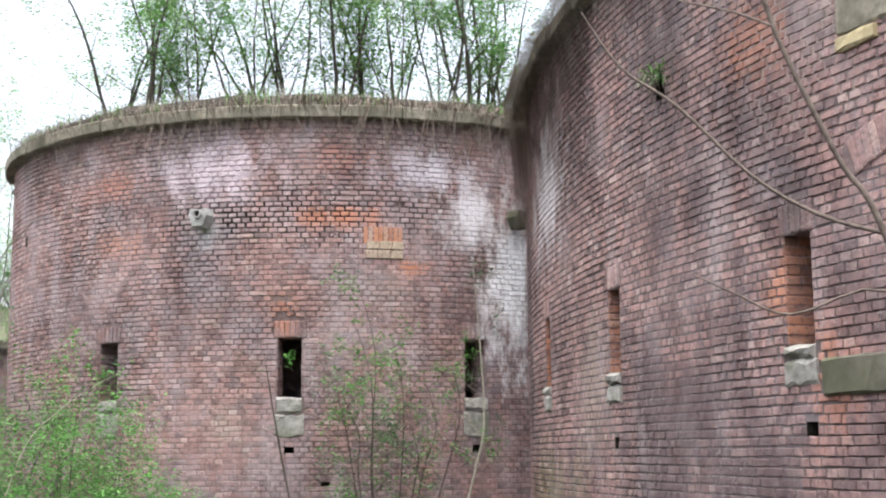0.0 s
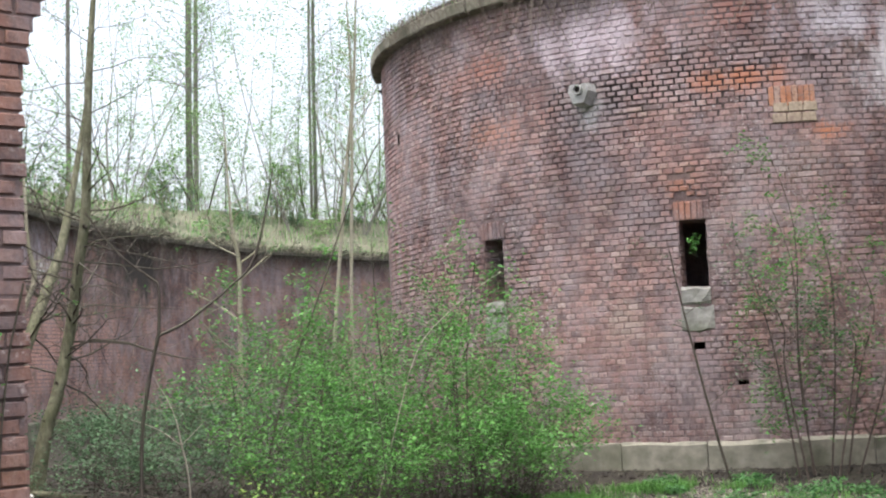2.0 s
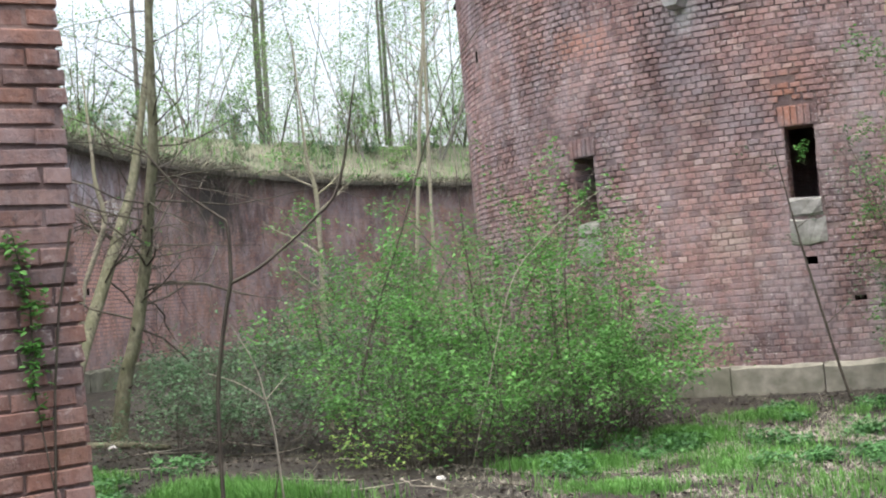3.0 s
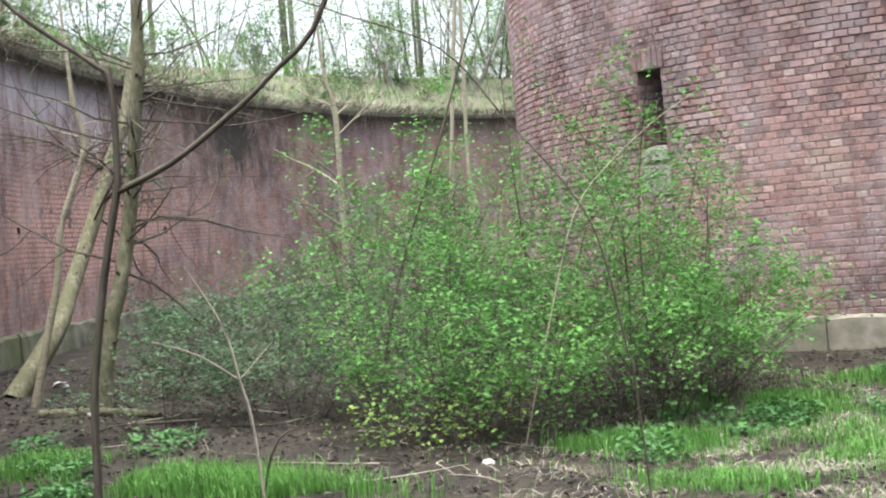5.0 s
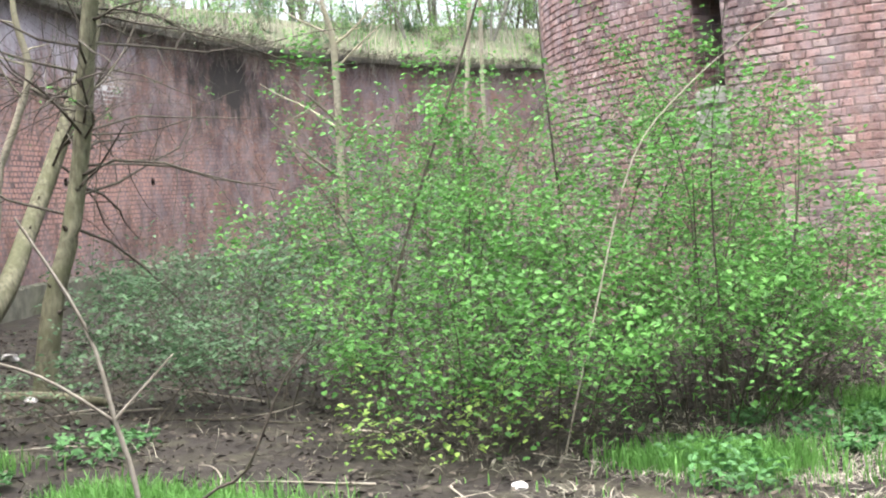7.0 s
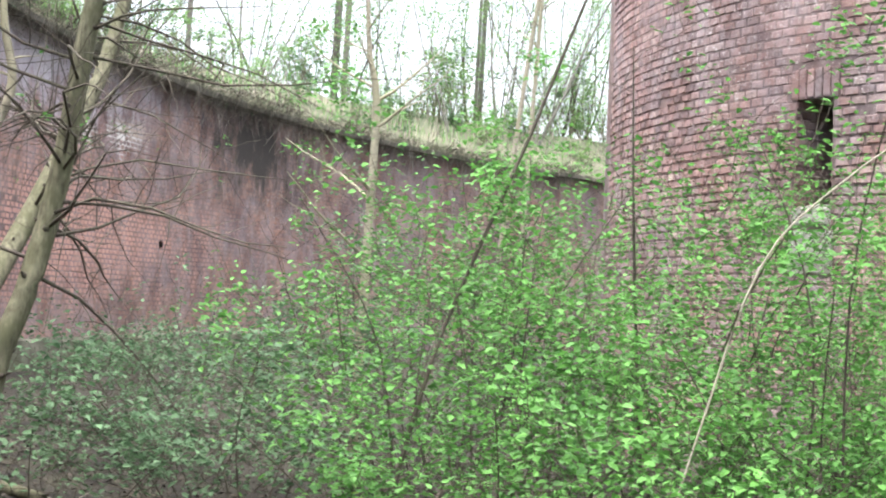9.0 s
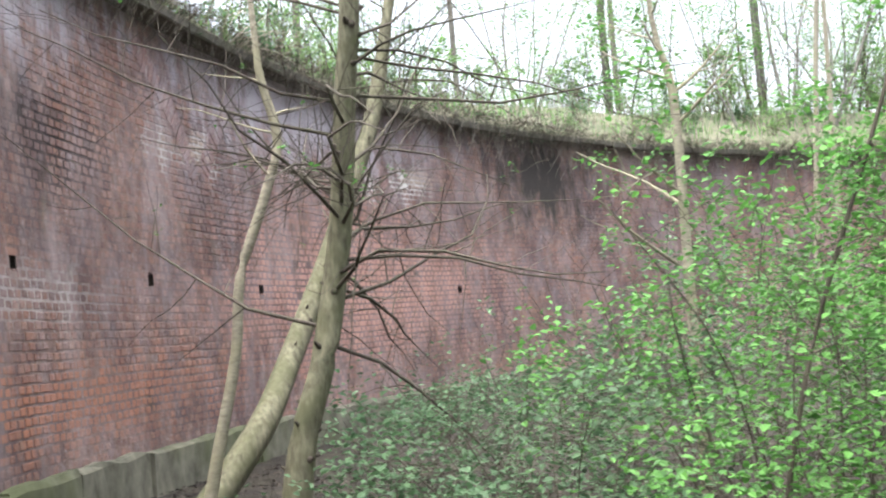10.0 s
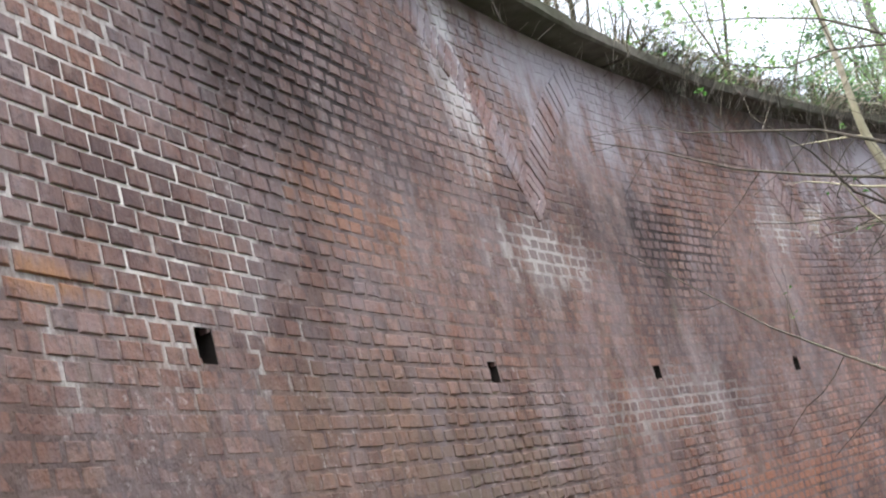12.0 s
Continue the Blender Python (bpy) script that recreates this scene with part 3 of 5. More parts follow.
# soil and turf over the walls
def cover(name, arc, s0, s1, profile, mat, label, seed, step=0.35):
    """profile: (out, z) from the edge inwards."""
    n, v, f, k = int((s1 - s0) / step), [], [], len(profile)
    for i in range(n + 1):
        s = s0 + (s1 - s0) * i / n
        for j, (o, z) in enumerate(profile):
            p = arc.at(s, z, o)
            h = noise.noise((p[0] * 0.9, p[1] * 0.9, seed)) * (0.10 + 0.02 * abs(o)) + noise.noise((p[0] * 3, p[1] * 3, seed)) * 0.05
            v.append((p[0], p[1], z + (h if j else -0.02)))
    for i in range(n):
        for j in range(k - 1):
            a = i * k + j
            f.append((a, a + 1, a + 1 + k, a + k))
    return tagged(raw(name, v, f, mat, smooth=True), label, "bank", kind="structure")


cover("tower_turf", tower, T0, T1, [(0.10, 6.58), (0.03, 6.68), (-0.25, 6.84), (-0.9, 6.95), (-2.5, 7.05), (-5.7, 7.1)], soil, "turf and soil on top of the round tower", 1)
cover("tower_turf_back", Arc(-2.053, 25.193, 5.741, -40.0, 1), 0.0, radians(230) * 5.741, [(0.10, 6.3), (-0.25, 6.8), (-2.5, 7.0), (-5.7, 7.1)], soil, "turf and soil on top of the round tower", 1)
cover("scarp_turf", scarp, 0.0, S1, [(0.10, 6.58), (0.02, 6.76), (-0.4, 6.95), (-1.5, 7.2), (-5.0, 7.6), (-14.0, 7.8)], soil, "turf and soil on top of the fortress wall", 2)
cover("counterscarp_bank", counter, C0, C1, [(0.16, 4.95), (0.10, 5.06), (-0.2, 5.22), (-0.9, 5.5), (-2.2, 6.0), (-4.5, 6.7), (-9.0, 7.4), (-30.0, 8.2), (-140.0, 9.0)], bank_soil, "grassy bank with dry grass above the moat wall", 3, 0.5)

# ---- ruined gate pier beside the walk ----
def gate_pier():
    root = tagged(new("gate_pier"), "ruined red brick gate pier with the start of an arch", "pier", kind="structure")
    rng = random.Random(21)
    corner = Vector((-4.16, 7.50, 0))
    along_ = Vector((-0.575, -0.818, 0)).normalized()   # seen face runs back towards the left
    out_ = Vector((0.818, -0.575, 0)).normalized()      # its normal, towards the path
    m = Matrix((along_, out_, Vector((0, 0, 1)))).transposed().to_4x4()
    m.translation = corner
    root.matrix_world = m
    W, D, H, S = 13.0, 0.8, 4.7, 2.75

    def lean(z):
        """How far the arch oversails the jamb."""
        return 0.0 if z < S else min(1.1, 1.5 - math.sqrt(max(0.0, 1.5 ** 2 - (z - S) ** 2)))

    v, f = [], []
    zs = [-0.3] + [0.25 * i for i in range(1, 19)]
    for z in zs:
        l = -lean(z) + 0.012
        v += [(l, -0.015, z), (W, -0.015, z), (W, -D, z), (l, -D, z)]
    for i in range(len(zs) - 1):
        for k in range(4):
            a, b = i * 4 + k, i * 4 + (k + 1) % 4
            f.append((a, b, b + 4, a + 4))
    f.append(tuple(range(len(v) - 4, len(v))))
    raw("core", v, f, mortar_counter, root, "mortar core")
    shapes = brick_shapes(brick_pier)
    count, v, f = 0, [], []
    for i in range(int(H / COURSE)):
        z = i * COURSE + 0.02
        l = -lean(z)
        s = l - rng.uniform(-0.012, 0.03)
        first = True
        while s < W:
            full = (i % 2 == 0)
            w = (0.262 if full else 0.131) if not first else (0.262 if i % 2 else 0.131)
            w *= rng.uniform(0.96, 1.04)
            if first and i % 7 == 3:
                s += rng.uniform(0.02, 0.06)
            c = (s + w / 2, z + 0.033)
            out = rng.uniform(-0.005, 0.005) - (0.008 if rng.random() < 0.1 else 0)
            if count < 300 and s < 0.75 and z < 3.3:
                ob = new("brick", shapes[rng.randrange(6)])
                ob.parent = root
                ob.matrix_basis = Matrix.Translation((c[0], out, c[1] + rng.uniform(-0.004, 0.004))) @ Matrix.Rotation(rng.uniform(-0.025, 0.025), 4, "Y") @ Matrix.Diagonal((w - rng.uniform(0.009, 0.02), 1, rng.uniform(0.058, 0.067), 1))
                count += 1
            else:
                n, e = len(v), 0.006
                q = [(s, z), (s + w - 0.012, z), (s + w - 0.012, z + 0.065), (s, z + 0.065)]
                v += [(x, -0.032, y) for x, y in q] + [(x + (e if x < c[0] else -e), out, y + (e if y < c[1] else -e)) for x, y in q]
                f += [(n + 4, n + 5, n + 6, n + 7)] + [(n + k, n + (k + 1) % 4, n + 4 + (k + 1) % 4, n + 4 + k) for k in range(4)]
            s += w
            first = False
        # the jamb's own face, along the depth
        d = 0.02
        while d < D - 0.05:
            w = rng.choice((0.13, 0.26))
            n, e = len(v), 0.006
            o = l - rng.uniform(0.0, 0.01)
            q = [(-d, z), (-min(d + w - 0.012, D), z), (-min(d + w - 0.012, D), z + 0.065), (-d, z + 0.065)]
            v += [(l + 0.03, y, zz) for y, zz in q] + [(o, y, zz) for y, zz in q]
            f += [(n + 4, n + 5, n + 6, n + 7)] + [(n + k, n + (k + 1) % 4, n + 4 + (k + 1) % 4, n + 4 + k) for k in range(4)]
            d += w
    tagged(raw("brickwork", v, f, brick_pier, root), "weathered red brick courses", kind="stuff")
    return root


gate_pier()

# ---- trees and shrubs on the moat floor ----
def zed(x, y, up=-0.05):
    return ground_height(x, y) + up


def young_tree(label, stem, lo, count, seed):
    """A bare young tree: one trunk with drooping dark limbs and the scars of lost branches."""
    rng = random.Random(seed)
    limbs = ramify(rng, stem, count, 2.6, 0.9, lo, -0.05, 0.3, 0.19)
    twigs = [t for l in limbs for t in ramify(rng, l, 9, 0.7, 0.75, 0.15, 0.0, 0.24, 0.5)]
    tree = plant("young_tree", label, "tree", [stem], limbs, twigs, 160, leaf_green, 0.035, 0.03, bark, "young trees", seed + 1, limb_wood=bark_dark)
    for k in range(26):
        p, r, d = along(stem, rng.uniform(0.08, 0.75))
        x = d.orthogonal().normalized()
        w = rng.uniform(0, math.tau)
        n = (x * math.cos(w) + d.cross(x) * math.sin(w) + d * 0.35).normalized()
        q = p - stem[0][0] + n * r * 0.8
        size = rng.uniform(0.4, 0.85)
        raw("branch_scar", *tube_mesh([[(q, 0.034 * size), (q + n * 0.018, 0.027 * size), (q + n * rng.uniform(0.022, 0.05), 0.012 * size)]], 6), bark_dark, tree, smooth=True)
    return tree


young_tree("young grey-green tree with a slightly leaning trunk and bare drooping limbs", path((-9.55, 16.05, zed(-9.55, 16.05), 0.100), (-9.46, 16.15, 0.97, 0.082), (-9.37, 16.29, 1.43, 0.077), (-9.32, 16.42, 1.93, 0.072), (-9.24, 16.45, 2.38, 0.069), (-9.12, 16.42, 3.0, 0.065), (-9.02, 16.42, 3.6, 0.060), (-8.95, 16.45, 5.2, 0.046), (-8.85, 16.6, 7.2, 0.017)), 0.28, 44, 31)
young_tree("young grey-green tree leaning strongly, with moss on its foot", path((-11.27, 16.98, zed(-11.27, 16.98), 0.125), (-11.22, 17.75, 0.97, 0.105), (-11.36, 18.3, 1.43, 0.095), (-11.41, 18.74, 1.93, 0.090), (-11.41, 19.06, 2.38, 0.086), (-11.36, 19.4, 3.0, 0.078), (-11.34, 19.74, 3.6, 0.070), (-11.3, 20.2, 5.0, 0.046), (-11.2, 20.5, 6.5, 0.016)), 0.42, 22, 35)


def snag_tree():
    rng = random.Random(33)
    c = path((-10.45, 16.25, zed(-10.4, 16.3), 0.0450), (-10.3, 16.36, 0.99, 0.0375), (-10.19, 16.46, 1.54, 0.0345), (-10.14, 16.51, 2.02, 0.0330), (-10.0, 16.63, 2.48, 0.0315), (-9.91, 16.71, 2.85, 0.0315), (-9.96, 16.66, 3.25, 0.0263), (-9.98, 16.66, 3.6, 0.0195), (-10.05, 16.7, 4.6, 0.0075))
    limbs = ramify(rng, c, 6, 0.8, 0.9, 0.5, -0.02, 0.2, 0.35)
    return plant("crooked_sapling", "thin crooked sapling with pale peeling bark", "sapling", [c], limbs, ramify(rng, limbs[0], 3, 0.3), 0, None, wood=bark_birch, seed=34)


snag_tree()


def shrub(name, label, x, y, reach, height, stems, leaves, leaf, size, seed, wood=bark_dark, twigs_per=6, spread=0.09, group=""):
    """A many-stemmed bush: stems arch out of a stool, leafy down to the ground."""
    rng = random.Random(seed)
    trunks, limbs, twigs = [], [], []
    for i in range(stems):
        a = math.tau * i / stems + rng.uniform(-0.4, 0.4)
        q = math.sqrt(rng.uniform(0.04, 1.0))
        bx, by = x + 0.35 * math.cos(a) * q * reach, y + 0.35 * math.sin(a) * q * reach
        h = height * rng.uniform(0.6, 1.1) * (1.1 - 0.55 * q)
        base = Vector((bx, by, zed(bx, by)))
        top = Vector((x + math.cos(a) * reach * q, y + math.sin(a) * reach * q, base.z + h))
        mid = base.lerp(top, 0.5) + Vector((rng.uniform(-0.1, 0.1) * h, rng.uniform(-0.1, 0.1) * h, 0.1 * h))
        r = 0.004 + 0.0030 * h * rng.uniform(0.6, 1.1)
        t = path((*base, r), (*mid, r * 0.7), (*top, 0.003))
        trunks.append(t)
        ll = ramify(rng, t, 7, 0.30 * height + 0.15, 0.85, 0.12, 0.01, 0.22, 0.5)
        limbs += ll
        for l in ll:
            twigs += ramify(rng, l, twigs_per, 0.14 * height + 0.1, 0.85, 0.1, -0.01, 0.25, 0.6)
    return plant(name, label, "shrub", trunks, limbs, twigs, leaves, leaf, size, spread, wood, group, seed + 1, skirt=0.32 * height)


BUSH = "spreading green shrub in fresh spring leaf on the moat floor"
TALLER = "tall loose green shrub with upright leafy shoots"
shrub("green_shrub", BUSH, -5.9, 15.5, 1.5, 1.9, 13, 9000, leaf_green, 0.044, 41, group="green shrubs")
shrub("green_shrub", BUSH, -4.5, 16.3, 1.7, 1.6, 14, 8200, leaf_green, 0.044, 43, group="green shrubs")
shrub("green_shrub", BUSH, -5.2, 15.0, 1.2, 1.2, 9, 4030, leaf_green, 0.044, 44, group="green shrubs")
shrub("green_shrub", TALLER, -6.7, 17.0, 1.5, 3.2, 11, 8000, leaf_green, 0.044, 45, group="green shrubs")
shrub("green_shrub", TALLER, -5.5, 17.4, 1.6, 3.7, 11, 8600, leaf_green, 0.044, 47, group="green shrubs")
shrub("green_shrub", TALLER, -4.6, 18.0, 1.1, 2.6, 7, 4650, leaf_green, 0.044, 48, group="green shrubs")
shrub("green_shrub", TALLER, -4.4, 15.9, 1.0, 2.9, 8, 4600, leaf_green, 0.044, 46, group="green shrubs")
shrub("green_shrub", BUSH, -4.1, 16.9, 1.2, 1.7, 11, 6000, leaf_green, 0.044, 42, group="green shrubs")
shrub("low_shrub", "low shrub with yellowish young leaves", -5.6, 14.7, 1.0, 0.6, 9, 620, leaf_yellow, 0.045, 49)
GREY = "twiggy grey-green shrub with small dull leaves"
shrub("grey_shrub", GREY, -7.7, 16.2, 1.3, 1.3, 11, 3300, leaf_dull, 0.05, 51, group="grey shrubs")
shrub("grey_shrub", GREY, -8.9, 17.6, 1.3, 1.5, 10, 2800, leaf_dull, 0.05, 53, group="grey shrubs")
shrub("grey_shrub", GREY, -7.4, 18.4, 1.5, 2.3, 10, 3600, leaf_dull, 0.05, 55, group="grey shrubs")
shrub("grey_shrub", GREY, -8.2, 15.0, 0.9, 0.9, 8, 1500, leaf_dull, 0.045, 56, group="grey shrubs")
shrub("grey_shrub", GREY, -10.6, 20.2, 1.6, 1.6, 9, 3000, leaf_dull, 0.05, 57, group="grey shrubs")
shrub("grey_shrub", GREY, -9.5, 22.5, 1.8, 2.6, 9, 3000, leaf_dull, 0.055, 58, group="grey shrubs")
shrub("ditch_shrub", "leafy green shrub in the far moat", -8.6, 25.5, 1.8, 3.2, 9, 5425, leaf_green, 0.044, 59)


def slim_tree(name, label, line, limbs_n, length, leaves, leaf, wood, seed, category="sapling", size=0.04, start=0.35, twigs_n=4, spread=0.06, lift=0.04, slim=0.45):
    rng = random.Random(seed)
    limbs = ramify(rng, line, limbs_n, length, 0.75, start, lift, 0.16, slim)
    twigs = [t for l in limbs for t in ramify(rng, l, twigs_n, length * 0.4, 0.7, 0.2, lift, 0.2, 0.6)]
    return plant(name, label, category, [line], limbs, twigs, leaves, leaf, size, spread, wood, seed=seed)


slim_tree("forked_birch", "slender pale-barked birch with a forked top", path((-8.15, 18.66, zed(-8.1, 18.7), 0.045), (-8.13, 18.66, 0.8, 0.04), (-8.1, 18.67, 1.93, 0.036), (-8.08, 18.68, 2.98, 0.032), (-8.16, 18.65, 3.53, 0.02), (-8.2, 18.6, 5.0, 0.006)), 12, 1.0, 300, leaf_green, bark_birch, 61, "birch", lift=0.06)
PAIR = "thin white birch trunk before the far moat wall"
slim_tree("white_birch", PAIR, path((-12.25, 33.0, 0.3, 0.055), (-11.73, 33.17, 5.52, 0.045), (-11.37, 33.29, 8.58, 0.04), (-11.2, 33.3, 11.5, 0.01)), 12, 1.6, 300, leaf_far, bark_birch, 63, "birch", 0.07, 0.5)
slim_tree("white_birch", PAIR, path((-11.7, 33.2, 0.3, 0.05), (-11.61, 33.21, 3.9, 0.045), (-11.51, 33.24, 6.17, 0.04), (-11.43, 33.27, 8.59, 0.035), (-11.5, 33.3, 11.0, 0.01)), 12, 1.6, 300, leaf_far, bark_birch, 65, "birch", 0.07, 0.5)


def bare_thing(name, label, lines, wood, category="sapling"):
    root = new(name)
    root.location = lines[0][0][0]
    off = -lines[0][0][0]
    for i, l in enumerate(lines):
        raw("stem" if i == 0 else "branch", *tube_mesh([[(p + off, r) for p, r in l]], 6), wood, root, smooth=True)
    return tagged(root, label, category)


bare_thing("dark_sapling", "bare dark sapling forking beside the gate pier", [
    path((-3.67, 7.6, -0.05, 0.012), (-3.66, 7.6, 1.14, 0.010), (-3.63, 7.62, 1.49, 0.010), (-3.58, 7.65, 1.75, 0.010)),
    path((-3.585, 7.648, 1.735, 0.0085), (-3.49, 7.71, 1.785, 0.008), (-3.4, 7.77, 1.86, 0.0075), (-3.3, 7.82, 1.95, 0.006), (-3.19, 7.87, 2.09, 0.007), (-3.1, 7.9, 2.5, 0.003)),
    path((-3.58, 7.65, 1.75, 0.009), (-3.58, 7.66, 1.95, 0.008), (-3.61, 7.64, 2.0, 0.006), (-3.72, 7.56, 2.11, 0.005), (-3.85, 7.5, 2.3, 0.003))], bark_dark)
bare_thing("arching_rod", "thin green-brown rod bending over the path", [
    path((-2.58, 7.92, -0.05, 0.0015), (-2.62, 7.9, 1.15, 0.0023), (-2.64, 7.9, 1.36, 0.0022), (-2.67, 7.89, 1.55, 0.0022), (-2.72, 7.88, 1.66, 0.0015), (-2.82, 7.85, 1.8, 0.0018), (-2.93, 7.82, 1.95, 0.0018), (-3.09, 7.75, 2.03, 0.0015), (-3.18, 7.71, 2.07, 0.0012))], bark_dark)
bare_thing("dead_twig", "pale dead twig with a few bare side shoots", [
    path((-4.54, 9.93, -0.03, 0.009), (-4.57, 9.91, 0.86, 0.008), (-4.6, 9.88, 1.12, 0.007), (-4.64, 9.86, 1.33, 0.005), (-4.74, 9.79, 1.57, 0.003)),
    path((-4.6, 9.88, 1.12, 0.005), (-4.72, 9.8, 1.23, 0.004), (-4.85, 9.7, 1.3, 0.003)),
    path((-4.6, 9.88, 1.12, 0.004), (-4.49, 9.96, 1.25, 0.002))], dead_wood, "twig")
bare_thing("dead_twig", "dark dead twig with a pale tip", [
    path((-5.0, 10.47, -0.03, 0.007), (-4.86, 10.55, 0.71, 0.006), (-4.72, 10.63, 0.85, 0.005), (-4.61, 10.69, 1.09, 0.003), (-4.5, 10.75, 1.2, 0.002))], bark_dark, "twig")
bare_thing("bare_sapling", "bare brown sapling with long thin branches by the fortress wall", [
    path((1.75, 3.9, -0.05, 0.0191), (1.6, 3.93, 1.2, 0.0157), (1.31, 3.99, 2.21, 0.0113), (1.2, 4.03, 2.44, 0.0096), (1.07, 4.06, 2.75, 0.0087), (1.0, 4.08, 2.97, 0.0078), (0.85, 4.1, 3.6, 0.0035)),
    path((1.31, 3.99, 2.22, 0.0078), (1.13, 4.05, 2.29, 0.0070), (0.94, 4.09, 2.42, 0.0065), (0.73, 4.14, 2.65, 0.0061), (0.56, 4.16, 2.78, 0.0052), (0.44, 4.18, 2.97, 0.0026)),
    path((1.03, 4.07, 2.88, 0.0052), (0.91, 4.1, 2.94, 0.0043), (0.74, 4.13, 2.99, 0.0026)),
    path((1.5, 3.95, 1.75, 0.0061), (1.3, 3.99, 2.05, 0.0052), (1.04, 4.07, 1.99, 0.0043), (0.88, 4.11, 2.06, 0.0035), (0.76, 4.13, 2.12, 0.0017))], bark_brown)

YOUNG = "thin young sapling with sparse leaves before the tower"
slim_tree("young_sapling", YOUNG, path((-1.8, 18.28, 0.0, 0.018), (-1.92, 18.26, 0.34, 0.016), (-2.24, 18.22, 1.9, 0.012), (-2.41, 18.2, 2.9, 0.004)), 6, 0.6, 60, leaf_dull, bark_dark, 71)
for k, (dx, dy, h) in enumerate(((0, 0, 3.9), (0.35, 0.1, 3.2), (-0.35, -0.1, 2.9), (0.7, 0.0, 2.6), (-0.05, 0.2, 3.4), (0.5, -0.3, 2.2), (-0.15, -0.3, 2.4), (0.95, 0.1, 2.9))):
    slim_tree("young_sapling", YOUNG, path((-0.9 + dx * 0.5, 18.65 + dy, 0.0, 0.013), (-0.95 + dx + 0.06 * (k % 3 - 1), 18.64 + dy, 1.3, 0.010), (-0.95 + dx * 1.3 - 0.08 * (k % 2), 18.6 + dy, 2.4 * h / 3.2, 0.007), (-1.2 + dx * 1.3, 18.6 + dy, h, 0.004)), 14, 0.85, 650, leaf_dull if k % 3 == 2 else leaf_green, bark_brown, 73 + k, size=0.042, start=0.12, twigs_n=6)
slim_tree("young_sapling", "thin grey sapling leaning beside the tower corner", path((0.0, 18.68, 0.0, 0.024), (0.12, 18.67, 0.3, 0.022), (0.43, 18.66, 1.46, 0.018), (0.53, 18.66, 2.16, 0.015), (0.39, 18.66, 4.19, 0.004)), 7, 0.9, 160, leaf_dull, dead_wood, 79)
bare_thing("leaning_sapling", "thin dark leaning sapling before the tower edge", [
    path((-6.6, 15.6, zed(-6.6, 15.6), 0.014), (-6.35, 15.75, 1.2, 0.012), (-5.95, 15.96, 2.35, 0.010), (-5.6, 16.15, 3.4, 0.008), (-5.25, 16.3, 4.1, 0.006), (-4.7, 16.5, 4.75, 0.003)),
    path((-5.6, 16.15, 3.4, 0.005), (-5.62, 16.2, 4.0, 0.004), (-5.55, 16.2, 4.8, 0.002))], bark_dark)
bare_thing("dry_stick", "pale dry stick leaning in the shrubs", [
    path((-5.1, 14.9, zed(-5.1, 14.9), 0.007), (-4.85, 15.0, 0.9, 0.006), (-4.61, 15.09, 1.68, 0.006), (-4.3, 15.13, 2.04, 0.005), (-3.91, 15.17, 2.33, 0.004), (-3.6, 15.2, 2.5, 0.002))], dead_wood, "stick")


def sprig(arc, degrees, z, label, seed, count=46):
    rng = random.Random(seed)
    root = tagged(new("sprig"), label, "plant")
    root.location = arc.at(arc.s(degrees), z, 0.0)
    lines = [sprout(rng, (0, 0, 0), (rng.uniform(-0.8, 0.8), -0.8, rng.uniform(0.2, 1.0)), rng.uniform(0.25, 0.5), 0.004, 0.2, -0.04, 5) for _ in range(5)]
    for l in lines:
        raw("stem", *tube_mesh([l], 3), bark_dark, root)
    tagged(raw("foliage", *leaf_mesh(rng, scatter(rng, lines, count, 0.04), 0.06), leaf_green, root), kind="stuff")


sprig(tower, -120.8, 2.62, "green sprig growing in a loophole", 81, 70)
sprig(tower, -91.2, 2.75, "green sprig growing in a loophole", 82)

root_brown = simple("dry_brown_root", (0.13, 0.10, 0.08), (0.30, 0.25, 0.21), 0.05, per=0.5)


# ---- growth on the tower, the walls and the bank ----
def clump_tree(name, label, x, y, z, height, stems, seed, leaves, leaf, size=0.05, wood=bark_dark, girth=0.05, spread=0.12):
    rng = random.Random(seed)
    trunks, limbs, twigs = [], [], []
    for i in range(stems):
        a = rng.uniform(0, math.tau)
        d = Vector((math.cos(a) * 0.3, math.sin(a) * 0.3, 1))
        base = Vector((x + math.cos(a) * 0.12, y + math.sin(a) * 0.12, z))
        t = sprout(rng, base, d, height * rng.uniform(0.75, 1.1), girth * rng.uniform(0.35, 0.95), 0.13, 0.03, 11)
        trunks.append(t)
        ll = ramify(rng, t, 10, height * 0.26, 0.65, 0.08, 0.05, 0.18, 0.4)
        limbs += ll
        for l in ll:
            twigs += ramify(rng, l, 6, height * 0.11, 0.7, 0.1, 0.04, 0.24, 0.5)
    return plant(name, label, "tree", trunks, limbs, twigs, leaves, leaf, size, spread, wood, seed=seed, far=True)


